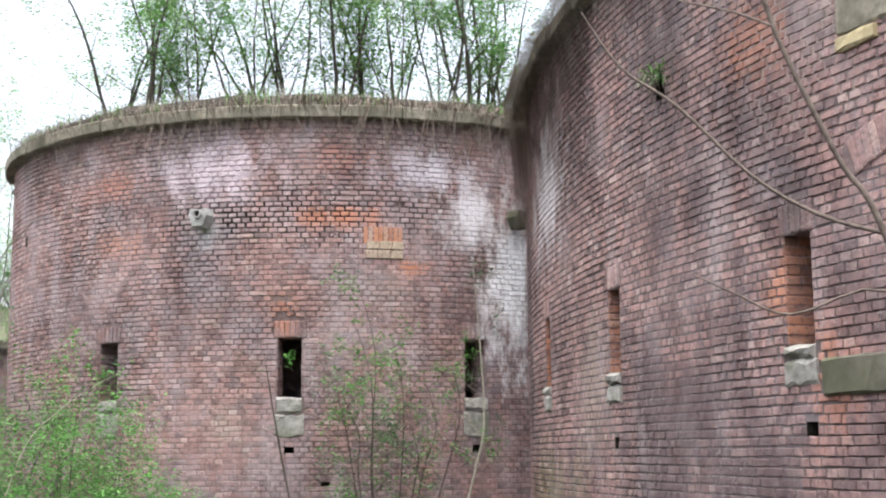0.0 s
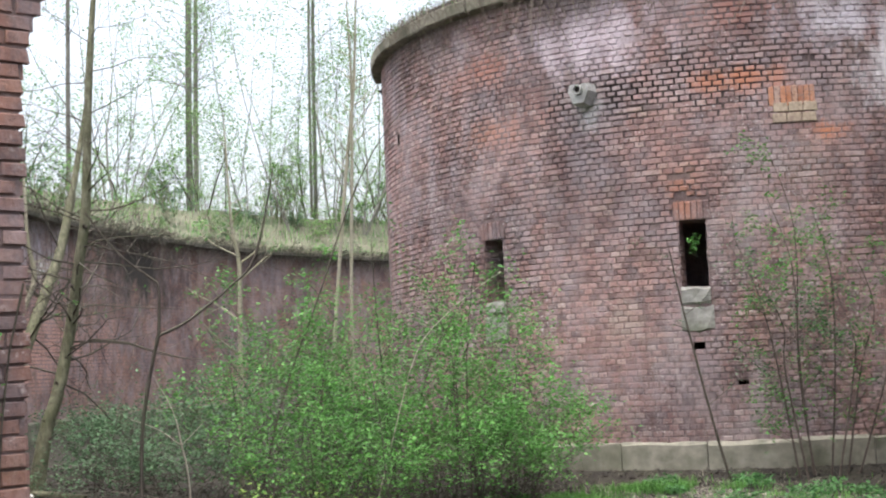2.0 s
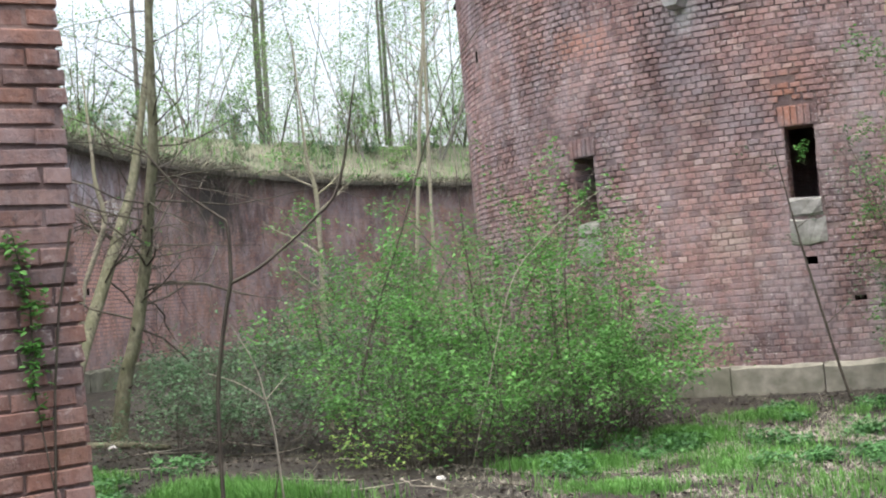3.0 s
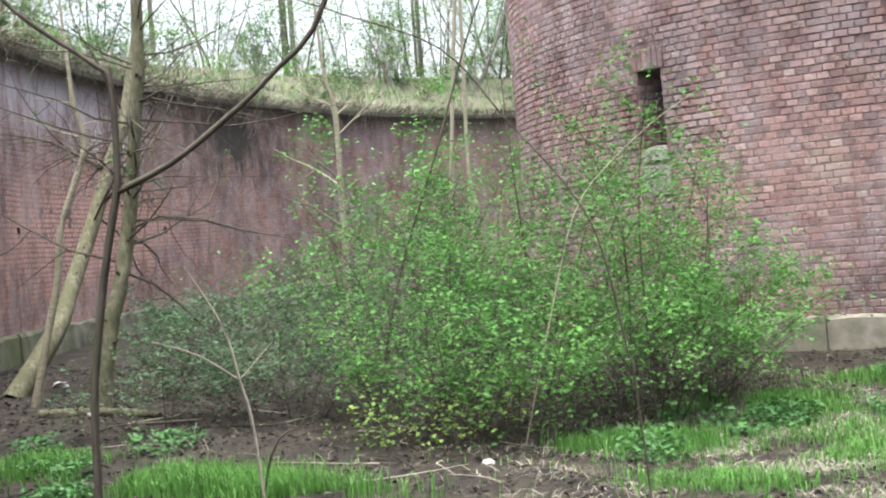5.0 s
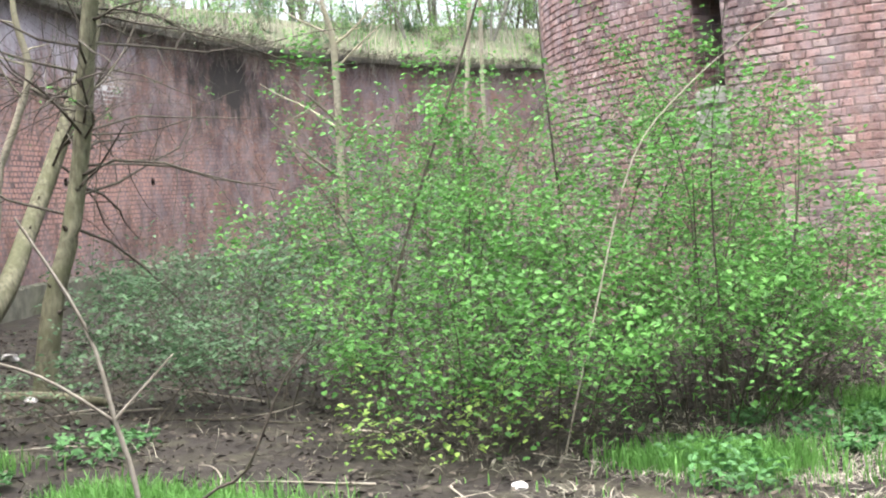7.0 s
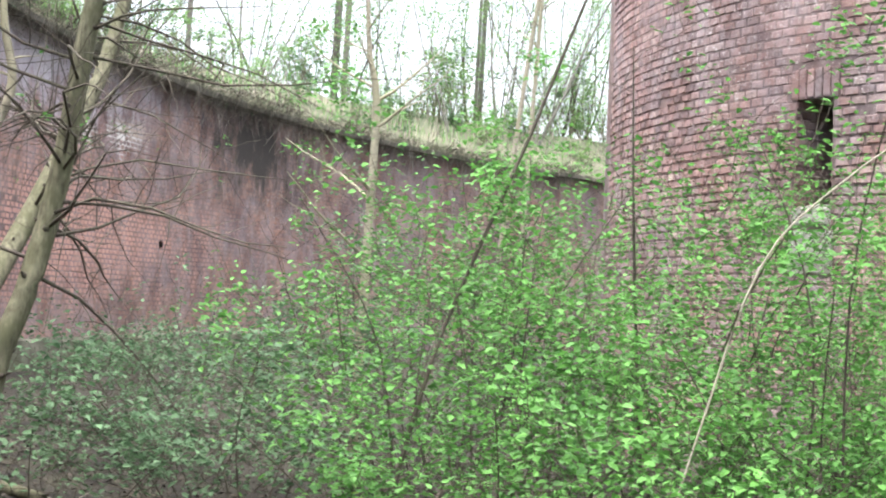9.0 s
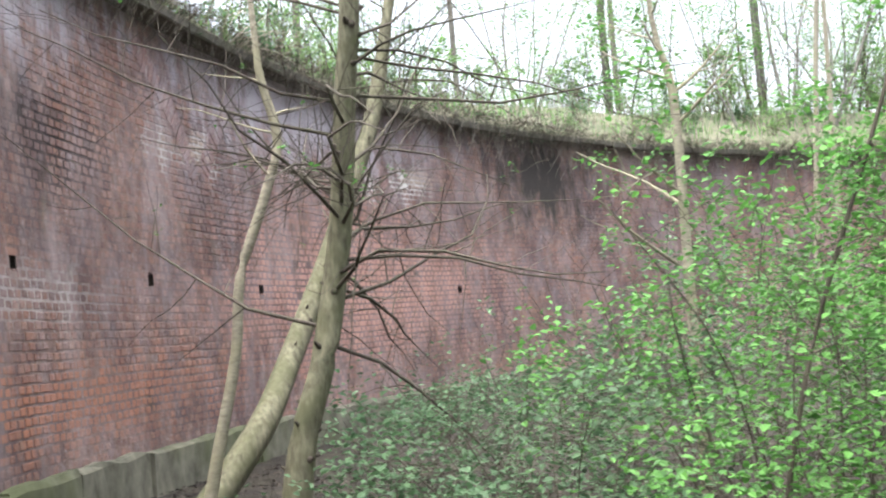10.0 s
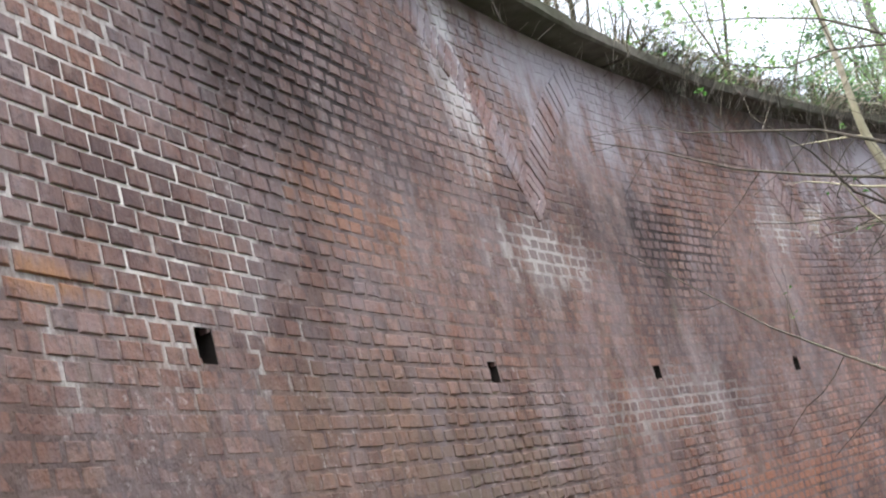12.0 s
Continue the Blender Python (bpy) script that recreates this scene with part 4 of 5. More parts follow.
rng_top = random.Random(81)
STOOL = "many-stemmed dark tree with few fresh leaves on the tower"
for k, (x, y, stems, girth) in enumerate(((-4.64, 21.0, 4, 0.05), (-5.4, 21.9, 2, 0.05), (-3.9, 21.2, 3, 0.03), (-3.2, 21.3, 3, 0.04), (-2.4, 21.3, 4, 0.045), (-1.7, 21.1, 4, 0.05), (-1.1, 21.3, 2, 0.07), (-0.7, 21.0, 3, 0.045), (0.0, 21.1, 3, 0.05), (0.45, 21.2, 2, 0.1), (1.0, 21.6, 3, 0.035), (-3.0, 23.0, 3, 0.06), (-1.2, 23.2, 3, 0.06), (0.6, 23.2, 3, 0.06), (-4.6, 23.2, 3, 0.05))):
    clump_tree("stool_tree", STOOL, x, y, 6.85, rng_top.uniform(3.2, 4.6), stems + 1, 90 + k, 4400, leaf_far if k % 3 else leaf_green, 0.05, bark_dark, girth * 0.75)
for k, (x, y) in enumerate(((3.2, 17.5), (4.0, 14.0), (4.6, 20.0), (5.0, 11.0))):
    clump_tree("stool_tree", "many-stemmed dark tree on the fortress wall", x, y, 7.0, 4.0, 3, 120 + k, 300, leaf_far)
BANKTREE = "young tree in first leaf on the bank above the moat"
for k in range(34):
    a = radians(-150 - 95 * (k + rng_top.random()) / 34)
    r = 28.8 + rng_top.uniform(3.0, 14.0)
    clump_tree("bank_tree", BANKTREE, 12.378 + r * math.cos(a), 31.37 + r * math.sin(a), 6.2 + (r - 31) * 0.12, rng_top.uniform(4, 8), 3, 140 + k, 90 if k < 6 else 500 if k < 13 else 1500, leaf_far, 0.085, bark_dark, 0.05, 0.35)
for k, a in enumerate((-149.2, -151.5, -154.0)):
    r = 29.05 + 0.2 * k
    clump_tree("bank_bush", "dark leafless bush on the edge of the moat wall", 12.378 + r * math.cos(radians(a)), 31.37 + r * math.sin(radians(a)), 5.1, 1.5 - 0.3 * k, 5, 900 + k, 50, leaf_green, 0.04, bark_dark, 0.05, 0.05)
TALL = "tall slim pine trunk with thin branches beyond the moat"
for k, (x, y, r) in enumerate(((-22.0, 46.0, 0.10), (-18.1, 47.7, 0.08), (-23.0, 47.9, 0.13), (-18.7, 49.7, 0.11), (-25.7, 54.1, 0.16), (-22.2, 46.2, 0.10), (-27.0, 38.0, 0.14), (-30.0, 30.0, 0.16), (-26.0, 24.0, 0.13), (-21.5, 37.0, 0.09))):
    slim_tree("tall_pine", TALL, path((x, y, 7.0, r * 0.8), (x + 0.1, y, 12.0, r * 0.7), (x + 0.3, y + 0.1, 20.0, r * 0.5), (x + 0.4, y, 26.0, 0.03)), 40, 2.6, 1700 if k < 6 else 3600, needle, bark_far, 180 + k, "pine", 0.09, 0.3, 3, 0.3, 0.0, 0.22)


def strands(name, label, arc, s0, s1, z, out, count, longest, mat, seed, width=0.004, category="roots", stray=0.12, fall=1.0):
    """Dry roots and grass hanging over a wall's edge."""
    rng = random.Random(seed)
    v, f = [], []
    for _ in range(count):
        s = rng.uniform(s0, s1)
        l = longest * rng.random() ** 2 * (0.5 + 0.8 * noise.noise((s * 0.8, 0, seed)) + 0.5) + 0.08
        o, h = out + rng.uniform(-0.12, 0.05), z + rng.uniform(0.0, 0.12)
        n, k = len(v), 5
        ds, w = rng.uniform(-stray, stray), width * rng.uniform(0.6, 1.6)
        arch = rng.uniform(0.02, 0.12)
        for i in range(k + 1):
            u = i / k
            ss = s + ds * u * l * 2 + 0.02 * math.sin(u * 6 + n)
            oo = max(0.035, o + arch * math.sin(min(1.0, u * 3) * math.pi) - 0.12 * u)
            zz = h + arch * math.sin(min(1, u * 4) * math.pi) * 0.6 - l * u * fall
            v += [arc.at(ss - w, zz, oo), arc.at(ss + w, zz, oo + 0.002)]
        f += [(n + 2 * i, n + 2 * i + 1, n + 2 * i + 3, n + 2 * i + 2) for i in range(k)]
    ob = raw(name, v, f, mat)
    return tagged(ob, label, category, kind="stuff")


strands("hanging_grass", "dry grass and roots hanging over the tower coping", tower, tower.s(-150), tower.s(-56), 6.62, 0.22, 1100, 0.8, root_brown, 201, 0.0034, stray=0.3)
strands("hanging_roots", "curtain of dry roots hanging down the fortress wall", scarp, 0.0, scarp.s(190), 6.62, 0.24, 1900, 2.5, root_brown, 203, 0.003)
strands("hanging_roots", "dry roots hanging from the fortress wall coping", scarp, scarp.s(189), scarp.s(206), 6.62, 0.24, 1500, 1.1, dead_wood, 204, 0.003)
strands("hanging_roots", "dry roots and twigs hanging over the moat wall edge", counter, counter.s(-205), counter.s(-152), 4.98, 0.28, 2000, 0.6, dead_wood, 205, 0.004, stray=0.6)
strands("hanging_roots", "dark brambles and roots hanging over the moat wall edge", counter, counter.s(-205), counter.s(-151), 5.05, 0.3, 2800, 0.55, bark_dark, 206, 0.005, stray=1.0)
strands("hanging_roots", "few long roots hanging over the moat wall edge", counter, counter.s(-152), counter.s(-130), 5.0, 0.28, 170, 0.5, dead_wood, 207, 0.004, stray=0.9)


def tufts(name, label, spots_, blade, mat, seed, width=0.004, category="grass", flat=1.0):
    rng = random.Random(seed)
    v, f = [], []
    for x, y, z in spots_:
        h = blade * rng.uniform(0.5, 1.3)
        a, b = rng.uniform(0, math.tau), rng.uniform(0.1, 0.6) * (1 + 2.2 * (1 - flat))
        d = Vector((math.cos(a), math.sin(a), 0))
        w = Vector((-d.y, d.x, 0)) * width * rng.uniform(0.7, 1.5)
        p = Vector((x, y, z - 0.01))
        n = len(v)
        m, t = p + d * h * b * 0.35 + Vector((0, 0, h * 0.6 * flat)), p + d * h * b + Vector((0, 0, h * flat * max(0.4, 1 - b * 0.4)))
        v += [p - w, p + w, m + w * 0.8, m - w * 0.8, t]
        f += [(n, n + 1, n + 2, n + 3), (n + 3, n + 2, n + 4)]
    return tagged(raw(name, v, f, mat), label, category, kind="stuff")


def patch(rng, x, y, rx, ry, count):
    out = []
    while len(out) < count:
        a, b = rng.gauss(0, 0.45), rng.gauss(0, 0.45)
        px, py = x + a * rx, y + b * ry
        if noise.noise((px * 1.7, py * 1.7, 9)) > -0.25:
            out.append((px, py, ground_height(px, py)))
    return out


rng_g = random.Random(221)
for x, y, rx, ry, n, h in ((-6.5, 12.85, 1.1, 0.36, 4200, 0.16), (-4.2, 14.75, 0.6, 0.45, 3400, 0.14), (-3.55, 16.3, 0.6, 0.45, 1900, 0.13), (-3.4, 13.2, 0.6, 0.4, 1200, 0.1), (-2.7, 14.3, 0.6, 0.4, 1000, 0.1), (-3.2, 16.1, 0.6, 0.5, 1700, 0.13), (-2.6, 15.0, 0.9, 0.6, 1100, 0.1), (-2.5, 17.6, 0.9, 0.4, 1300, 0.12), (-8.3, 13.4, 0.5, 0.4, 1300, 0.13), (-1.8, 13.0, 1.0, 1.2, 1100, 0.1), (-2.8, 14.6, 2.2, 2.2, 1500, 0.07), (-1.0, 16.5, 1.8, 1.6, 1100, 0.08)):
    tufts("grass_patch", "patch of fresh green grass on the moat floor", patch(rng_g, x, y, rx, ry, n), h, grass_mat, rng_g.randrange(9999))
tufts("dry_grass", "sparse dry grass stalks on the moat floor", [(x, y, ground_height(x, y)) for x, y in ((rng_g.uniform(-8, 1), rng_g.uniform(11, 19)) for _ in range(1300))], 0.24, straw, 223, 0.0016, flat=0.45)
tufts("dry_grass", "matted dry grass on the moat floor before the tower", [p for p in ((x, y, ground_height(x, y)) for x, y in ((rng_g.gauss(-2.6, 1.2), rng_g.gauss(15.2, 1.4)) for _ in range(22000))) if noise.noise((p[0] * 1.4, p[1] * 1.4, 3)) > -0.1], 0.17, straw, 224, 0.003, flat=0.3)
bank = []
for _ in range(15000):
    a, q = radians(rng_g.uniform(-235, -135)), rng_g.random() ** 1.6
    r = 28.75 + q * 7.0
    o = r - 28.809
    z = 5.0 + (0.5 * o / 0.9 if o < 0.9 else 0.5 + (o - 0.9) * 0.36)
    bank.append((12.378 + r * math.cos(a), 31.37 + r * math.sin(a), z))
tufts("bank_grass", "long dry and green grass on the bank", [p for p in bank[:9000] if noise.noise((p[0] * 0.8, p[1] * 0.8, 2)) > -0.15], 0.34, straw, 225, 0.007)
tufts("bank_grass", "long dry and green grass on the bank", [p for p in bank[9000:] if noise.noise((p[0] * 0.7, p[1] * 0.7, 7)) > -0.1], 0.32, grass_mat, 226, 0.008)
cap = []
for _ in range(5000):
    a, q = radians(rng_g.uniform(-160, -50)), rng_g.random() ** 1.8
    r = 5.85 - q * 1.5
    cap.append((-2.053 + r * math.cos(a), 25.193 + r * math.sin(a), 6.62 + min(0.3, q * 0.9)))
tufts("tower_grass", "dry grass on the tower's edge", [p for p in cap[:2600] if noise.noise((p[0] * 1.3, p[1] * 1.3, 2)) > -0.05], 0.2, straw, 227, 0.004)
tufts("tower_grass", "green grass on the tower's edge", [p for p in cap[3200:] if noise.noise((p[0] * 1.3, p[1] * 1.3, 6)) > 0.1], 0.17, grass_mat, 228, 0.004)


def fallen(count, seed):
    rng = random.Random(seed)
    v, f = [], []
    for _ in range(count):
        x, y = rng.uniform(-14, 1.2), rng.uniform(9.5, 21)
        s, a = rng.uniform(0.012, 0.04), rng.uniform(0, math.tau)
        z = ground_height(x, y) + 0.006
        n = len(v)
        c, d = math.cos(a) * s, math.sin(a) * s
        v += [(x - c, y - d, z), (x + d * 0.5, y - c * 0.5, z + rng.uniform(0, 0.02)), (x + c, y + d, z + rng.uniform(0, 0.02)), (x - d * 0.5, y + c * 0.5, z + rng.uniform(0, 0.02))]
        f.append((n, n + 1, n + 2, n + 3))
    return tagged(raw("leaf_litter", v, f, litter), "brown fallen leaves scattered over the soil", "leaves", kind="stuff")


fallen(26000, 231)


BRUSH = "low twiggy brush hanging over the edge of the bank"
rng_e = random.Random(501)
for k in range(34):
    a = radians(-140 - 72 * (k + rng_e.random()) / 30) if k < 30 else radians((-148.5, -149.3, -152.0, -176.0)[k - 30])
    r = 28.81 + (rng_e.uniform(0.15, 2.2) if k < 30 else 0.25)
    x, y, z = 12.378 + r * math.cos(a), 31.37 + r * math.sin(a), 5.1 + (r - 28.9) * 0.45
    rng_k = random.Random(510 + k)
    h = rng_k.uniform(0.5, 1.3)
    stems = [sprout(rng_k, (x, y, z), (rng_k.uniform(-1, 1), rng_k.uniform(-1, 1), 1.0), h, 0.012, 0.25, -0.03, 6) for _ in range(6)]
    limbs = [t for l in stems for t in ramify(rng_k, l, 5, h * 0.5, 0.85, 0.15, -0.03, 0.25, 0.5)]
    twigs = [t for l in limbs for t in ramify(rng_k, l, 3, h * 0.25, 0.8, 0.2, 0.0, 0.25, 0.6)]
    plant("bank_brush", BRUSH, "brush", stems, limbs, twigs, 30 if k < 11 or k > 29 else 600, leaf_dull if k % 2 else leaf_far, 0.06, 0.05, bark, "bank brush", 540 + k, True)


CREST = "tangled budding bush on the crest of the bank"
for k in range(46):
    a = radians(-142 - 100 * (k + rng_e.random()) / 46)
    r = 28.81 + rng_e.uniform(3.0, 11.0)
    x, y, z = 12.378 + r * math.cos(a), 31.37 + r * math.sin(a), 5.9 + min(1.5, (r - 31.0) * 0.25)
    rng_k = random.Random(610 + k)
    h = rng_k.uniform(1.2, 3.4)
    stems = [sprout(rng_k, (x + rng_k.uniform(-0.4, 0.4), y + rng_k.uniform(-0.4, 0.4), z), (rng_k.uniform(-0.6, 0.6), rng_k.uniform(-0.6, 0.6), 1.0), h, 0.022, 0.18, 0.0, 6) for _ in range(7)]
    limbs = [t for l in stems for t in ramify(rng_k, l, 6, h * 0.4, 0.75, 0.1, 0.02, 0.22, 0.5)]
    twigs = [t for l in limbs for t in ramify(rng_k, l, 4, h * 0.18, 0.8, 0.2, 0.0, 0.25, 0.6)]
    plant("crest_bush", CREST, "bush", stems, limbs, twigs, 60 if k < 11 else 900, (leaf_far, leaf_far, leaf_dull)[k % 3], 0.085, 0.09, bark, "crest bushes", 660 + k, True)


for k in range(16):
    a = radians(-194 - 24 * (k + rng_e.random()) / 16)
    r = 28.81 + rng_e.uniform(1.5, 9.0)
    clump_tree("bank_tree", "tall thin tree in first leaf on the bank", 12.378 + r * math.cos(a), 31.37 + r * math.sin(a), 5.6 + (r - 30) * 0.2, rng_e.uniform(8, 12), 2, 760 + k, 1900, leaf_far, 0.08, bark_far, 0.05, 0.25)
for k in range(46):
    a = radians(-146 - 62 * (k + rng_e.random()) / 24 if k < 24 else -158 - 26 * (k - 24 + rng_e.random()) / 22)
    r = 28.81 + rng_e.uniform(0.05, 0.9)
    x, y, z = 12.378 + r * math.cos(a), 31.37 + r * math.sin(a), 5.05 + max(0.0, r - 28.9) * 0.45
    rng_k = random.Random(810 + k)
    h = rng_k.uniform(0.5, 1.1)
    inward = Vector((-math.cos(a), -math.sin(a), 0.35))
    stems = [sprout(rng_k, (x, y, z), inward + Vector((rng_k.uniform(-1.2, 1.2), rng_k.uniform(-1.2, 1.2), rng_k.uniform(0, 0.6))), h, 0.009, 0.25, -0.13, 7) for _ in range(9)]
    limbs = [t for l in stems for t in ramify(rng_k, l, 4, h * 0.4, 0.85, 0.2, -0.08, 0.25, 0.5)]
    plant("bank_brush", "dry bramble spilling over the edge of the moat wall", "brush", stems, limbs, [], 60, leaf_dull, 0.05, 0.04, dead_wood if k % 2 and k < 24 else bark_dark, "bank brush", 840 + k, True)

# ---- masonry details ----
def spout(degrees, z, label, seed, mossy=False):
    """A stone water spout: a cut block with a channel, let into the wall."""
    rng = random.Random(seed)
    root = tagged(new("water_spout"), label, "spout")
    root.matrix_world = tower.stance(tower.s(degrees), z, 0.0) @ Matrix.Diagonal((0.82, 0.9, 0.85, 1))
    bm = bmesh.new()
    prof = [(-0.15, 0.15), (-0.19, 0.03), (-0.10, -0.17), (0.10, -0.17), (0.19, 0.03), (0.15, 0.15), (0.06, 0.15), (0.05, 0.03), (-0.05, 0.03), (-0.06, 0.15)]
    rings = []
    for y, k in ((-0.3, 1.0), (0.22, 1.0), (0.30, 0.92)):
        rings.append([bm.verts.new((x * k + rng.uniform(-0.006, 0.006), y, zz * k + rng.uniform(-0.006, 0.006))) for x, zz in prof])
    for a, b in zip(rings, rings[1:]):
        for i in range(10):
            bm.faces.new((a[i], a[(i + 1) % 10], b[(i + 1) % 10], b[i]))
    bm.faces.new(rings[2])
    part("stone", bm, stone_dark if mossy else stone_pale, root, "grey carved stone")
    v, f = [], []
    for k in range(12):
        a = math.tau * k / 12
        c, d = math.cos(a), math.sin(a)
        v += [(0.085 * c, 0.25, 0.05 + 0.085 * d), (0.08 * c, 0.345, 0.05 + 0.08 * d), (0.055 * c, 0.345, 0.05 + 0.055 * d), (0.05 * c, 0.308, 0.05 + 0.05 * d)]
    for k in range(12):
        q, w = k * 4, (k + 1) % 12 * 4
        f += [(q + m, w + m, w + m + 1, q + m + 1) for m in range(3)]
    raw("mouth", v, f, stone_dark if mossy else stone_pale, root, "round stone mouth")
    # a flat near-black disc paints the shade inside the mouth
    raw("channel", [(0.052 * math.cos(math.tau * k / 12), 0.309, 0.05 + 0.052 * math.sin(math.tau * k / 12)) for k in range(12)], [tuple(range(12))], hole_shade, root, "near-black disc painted as the shade in the water channel")
    return root


spout(-104.5, 4.97, "grey stone water spout set in the brick tower", 401)
spout(-57.0, 5.05, "mossy stone water spout near the tower corner", 402, True)


def flat_block(name, arc, degrees0, degrees1, z0, z1, out, mat, wall, label, seed):
    return raw(name, *block(arc, arc.s(degrees0), arc.s(degrees1), z0, z1, -0.15, out, 0.12, random.Random(seed), 0.008, 0.02), mat, wall, label)


pale_infill = simple("pale_infill", (0.24, 0.19, 0.14), (0.47, 0.39, 0.3), 0.05, third=(0.2, 0.14, 0.12))
for row in range(2):
    for k in range(3):
        s_ = tower.s(-80.9) + (tower.s(-75.4) - tower.s(-80.9)) * (k + 0.5) / 3
        ob = new("infill_brick", brick_shapes(pale_infill)[(k + 2 * row) % 6])
        ob.parent = wall_tower
        ob.matrix_basis = tower.stance(s_ + 0.02 * row, 4.43 + 0.135 * row, 0.018 + 0.003 * (k % 2)) @ Matrix.Diagonal((0.17, 1, 0.118, 1))
flat_block("corner_stone", scarp, 199.75, 201.6, 1.97, 2.25, 0.05, stone_dark, wall_scarp, "dark grey stone block", 3)
flat_block("corner_stone", scarp, 200.5, 201.4, 4.45, 4.56, 0.05, simple("ochre_stone", (0.3, 0.25, 0.14), (0.44, 0.38, 0.24), 0.06), wall_scarp, "ochre stone band", 4)
flat_block("corner_stone", scarp, 200.5, 202.6, 4.57, 5.0, 0.03, stone, wall_scarp, "weathered grey stone block", 5)


def relieving_arch(arc, wall, degrees, z, radius, count, mat, length=0.26, a0=20, a1=160, out=0.021):
    """A flat-set ring of bricks over an old opening."""
    s = arc.s(degrees)
    for i in range(count):
        a = radians(a0 + (a1 - a0) * (i + 0.5) / count)
        m = arc.stance(s + math.cos(a) * radius, z + math.sin(a) * radius, out + 0.004 * (i * 7 % 5 - 2) / 2)
        ob = new("arch_brick", brick_shapes(mat)[i % 6])
        ob.parent = wall
        ob.matrix_basis = m @ Matrix.Rotation(math.pi / 2 - a if arc.side > 0 else a - math.pi / 2, 4, "Y") @ Matrix.Diagonal((0.068, 1, length, 1))


relieving_arch(scarp, wall_scarp, 202.6, 1.33, 2.5, 26, brick_scarp, 0.27, 66.7, 113.3)
for mid in (-140.5, -152.0, -164.2):
    for lo, hi in ((35, 65), (115, 145)):
        relieving_arch(counter, wall_counter, mid, 1.37, 3.62, 23, brick_arch, 0.26, lo, hi, 0.011)
soldier_lintel(tower, tower.s(-81.2), tower.s(-75.4), 4.58, 0.26, masonry("orange_brick", ((0.3, 0.13, 0.08), (0.4, 0.17, 0.09), (0.46, 0.2, 0.1), (0.5, 0.22, 0.11), (0.4, 0.3, 0.24)), [], soot=0.2), wall_tower, 8)


def grass_tuft(place_, label, count, blade, mat, seed):
    rng = random.Random(seed)
    v, f = [], []
    for _ in range(count):
        a = rng.uniform(0, math.tau)
        d = Vector((math.cos(a), math.sin(a), rng.uniform(-0.5, 0.9)))
        p = Vector(place_) + Vector((rng.uniform(-0.08, 0.08), rng.uniform(-0.08, 0.08), rng.uniform(-0.03, 0.05)))
        l = blade * rng.uniform(0.5, 1.2)
        w = d.cross(Vector((0, 0, 1))).normalized() * 0.004
        n = len(v)
        v += [p - w, p + w, p + d * l * 0.6 + w, p + d * l * 0.6 - w, p + d * l - Vector((0, 0, l * 0.4))]
        f += [(n, n + 1, n + 2, n + 3), (n + 3, n + 2, n + 4)]
    return tagged(raw("grass_tuft", v, f, mat), label, "grass", kind="stuff")


grass_tuft(scarp.at(scarp.s(194.3), 5.05, 0.02), "tuft of grass growing out of a drain hole", 160, 0.22, straw, 411)
grass_tuft(scarp.at(scarp.s(194.3), 5.08, 0.02), "tuft of grass growing out of a drain hole", 120, 0.18, grass_mat, 412)


def ivy():
    """Ivy climbing the gate pier."""
    rng = random.Random(421)
    root = tagged(new("ivy"), "green ivy strand climbing the brick gate pier", "ivy")
    base = Vector((-4.10, 7.30, 0.0))
    along_ = Vector((-0.575, -0.818, 0))
    out_ = Vector((0.818, -0.575, 0))
    at = lambda s, z: Vector((-4.16, 7.50, z)) + along_ * s + out_ * 0.02
    lines = [[(at(s, z), 0.006) for s, z in ((0.12, -0.02), (0.10, 0.5), (0.16, 1.0), (0.13, 1.4), (0.09, 1.7), (0.02, 2.0))],
             [(at(s, z), 0.004) for s, z in ((0.16, 1.0), (0.21, 1.4), (0.20, 1.7), (0.25, 2.0))]]
    for l in lines:
        raw("stem", *tube_mesh([l], 5), bark_dark, root)
    pts = [p + out_ * rng.uniform(0.0, 0.03) for p in scatter(rng, lines, 260, 0.03)]
    tagged(raw("foliage", *leaf_mesh(rng, pts, 0.035), leaf_green, root), kind="stuff")


ivy()


def crumpled(x, y, size, label, name, mat, seed):
    rng = random.Random(seed)
    bm = bmesh.new()
    bmesh.ops.create_icosphere(bm, subdivisions=2, radius=size)
    for v in bm.verts:
        v.co *= rng.uniform(0.35, 1.3)
        v.co.z *= 0.55
    me = bpy.data.meshes.new(name)
    bm.to_mesh(me)
    bm.free()
    me.materials.append(mat)
    ob = new(name, me)
    ob.location = (x, y, ground_height(x, y) + size * 0.35)
    return tagged(ob, label, "litter")


crumpled(-5.02, 13.85, 0.04, "crumpled white paper lying among dry stalks", "crumpled_paper", paper, 431)
crumpled(-9.4, 15.7, 0.05, "crumpled white paper scrap on the soil", "crumpled_paper", paper, 432)
crumpled(-11.5, 18.1, 0.09, "crumpled white paper scrap on the soil", "crumpled_paper", paper, 433)


def fallen_branch(points, label, mat=dead_wood):
    l = path(*points)
    ob = raw("fallen_branch", *tube_mesh([l], 6), mat, smooth=True)
    return tagged(ob, label, "branch")


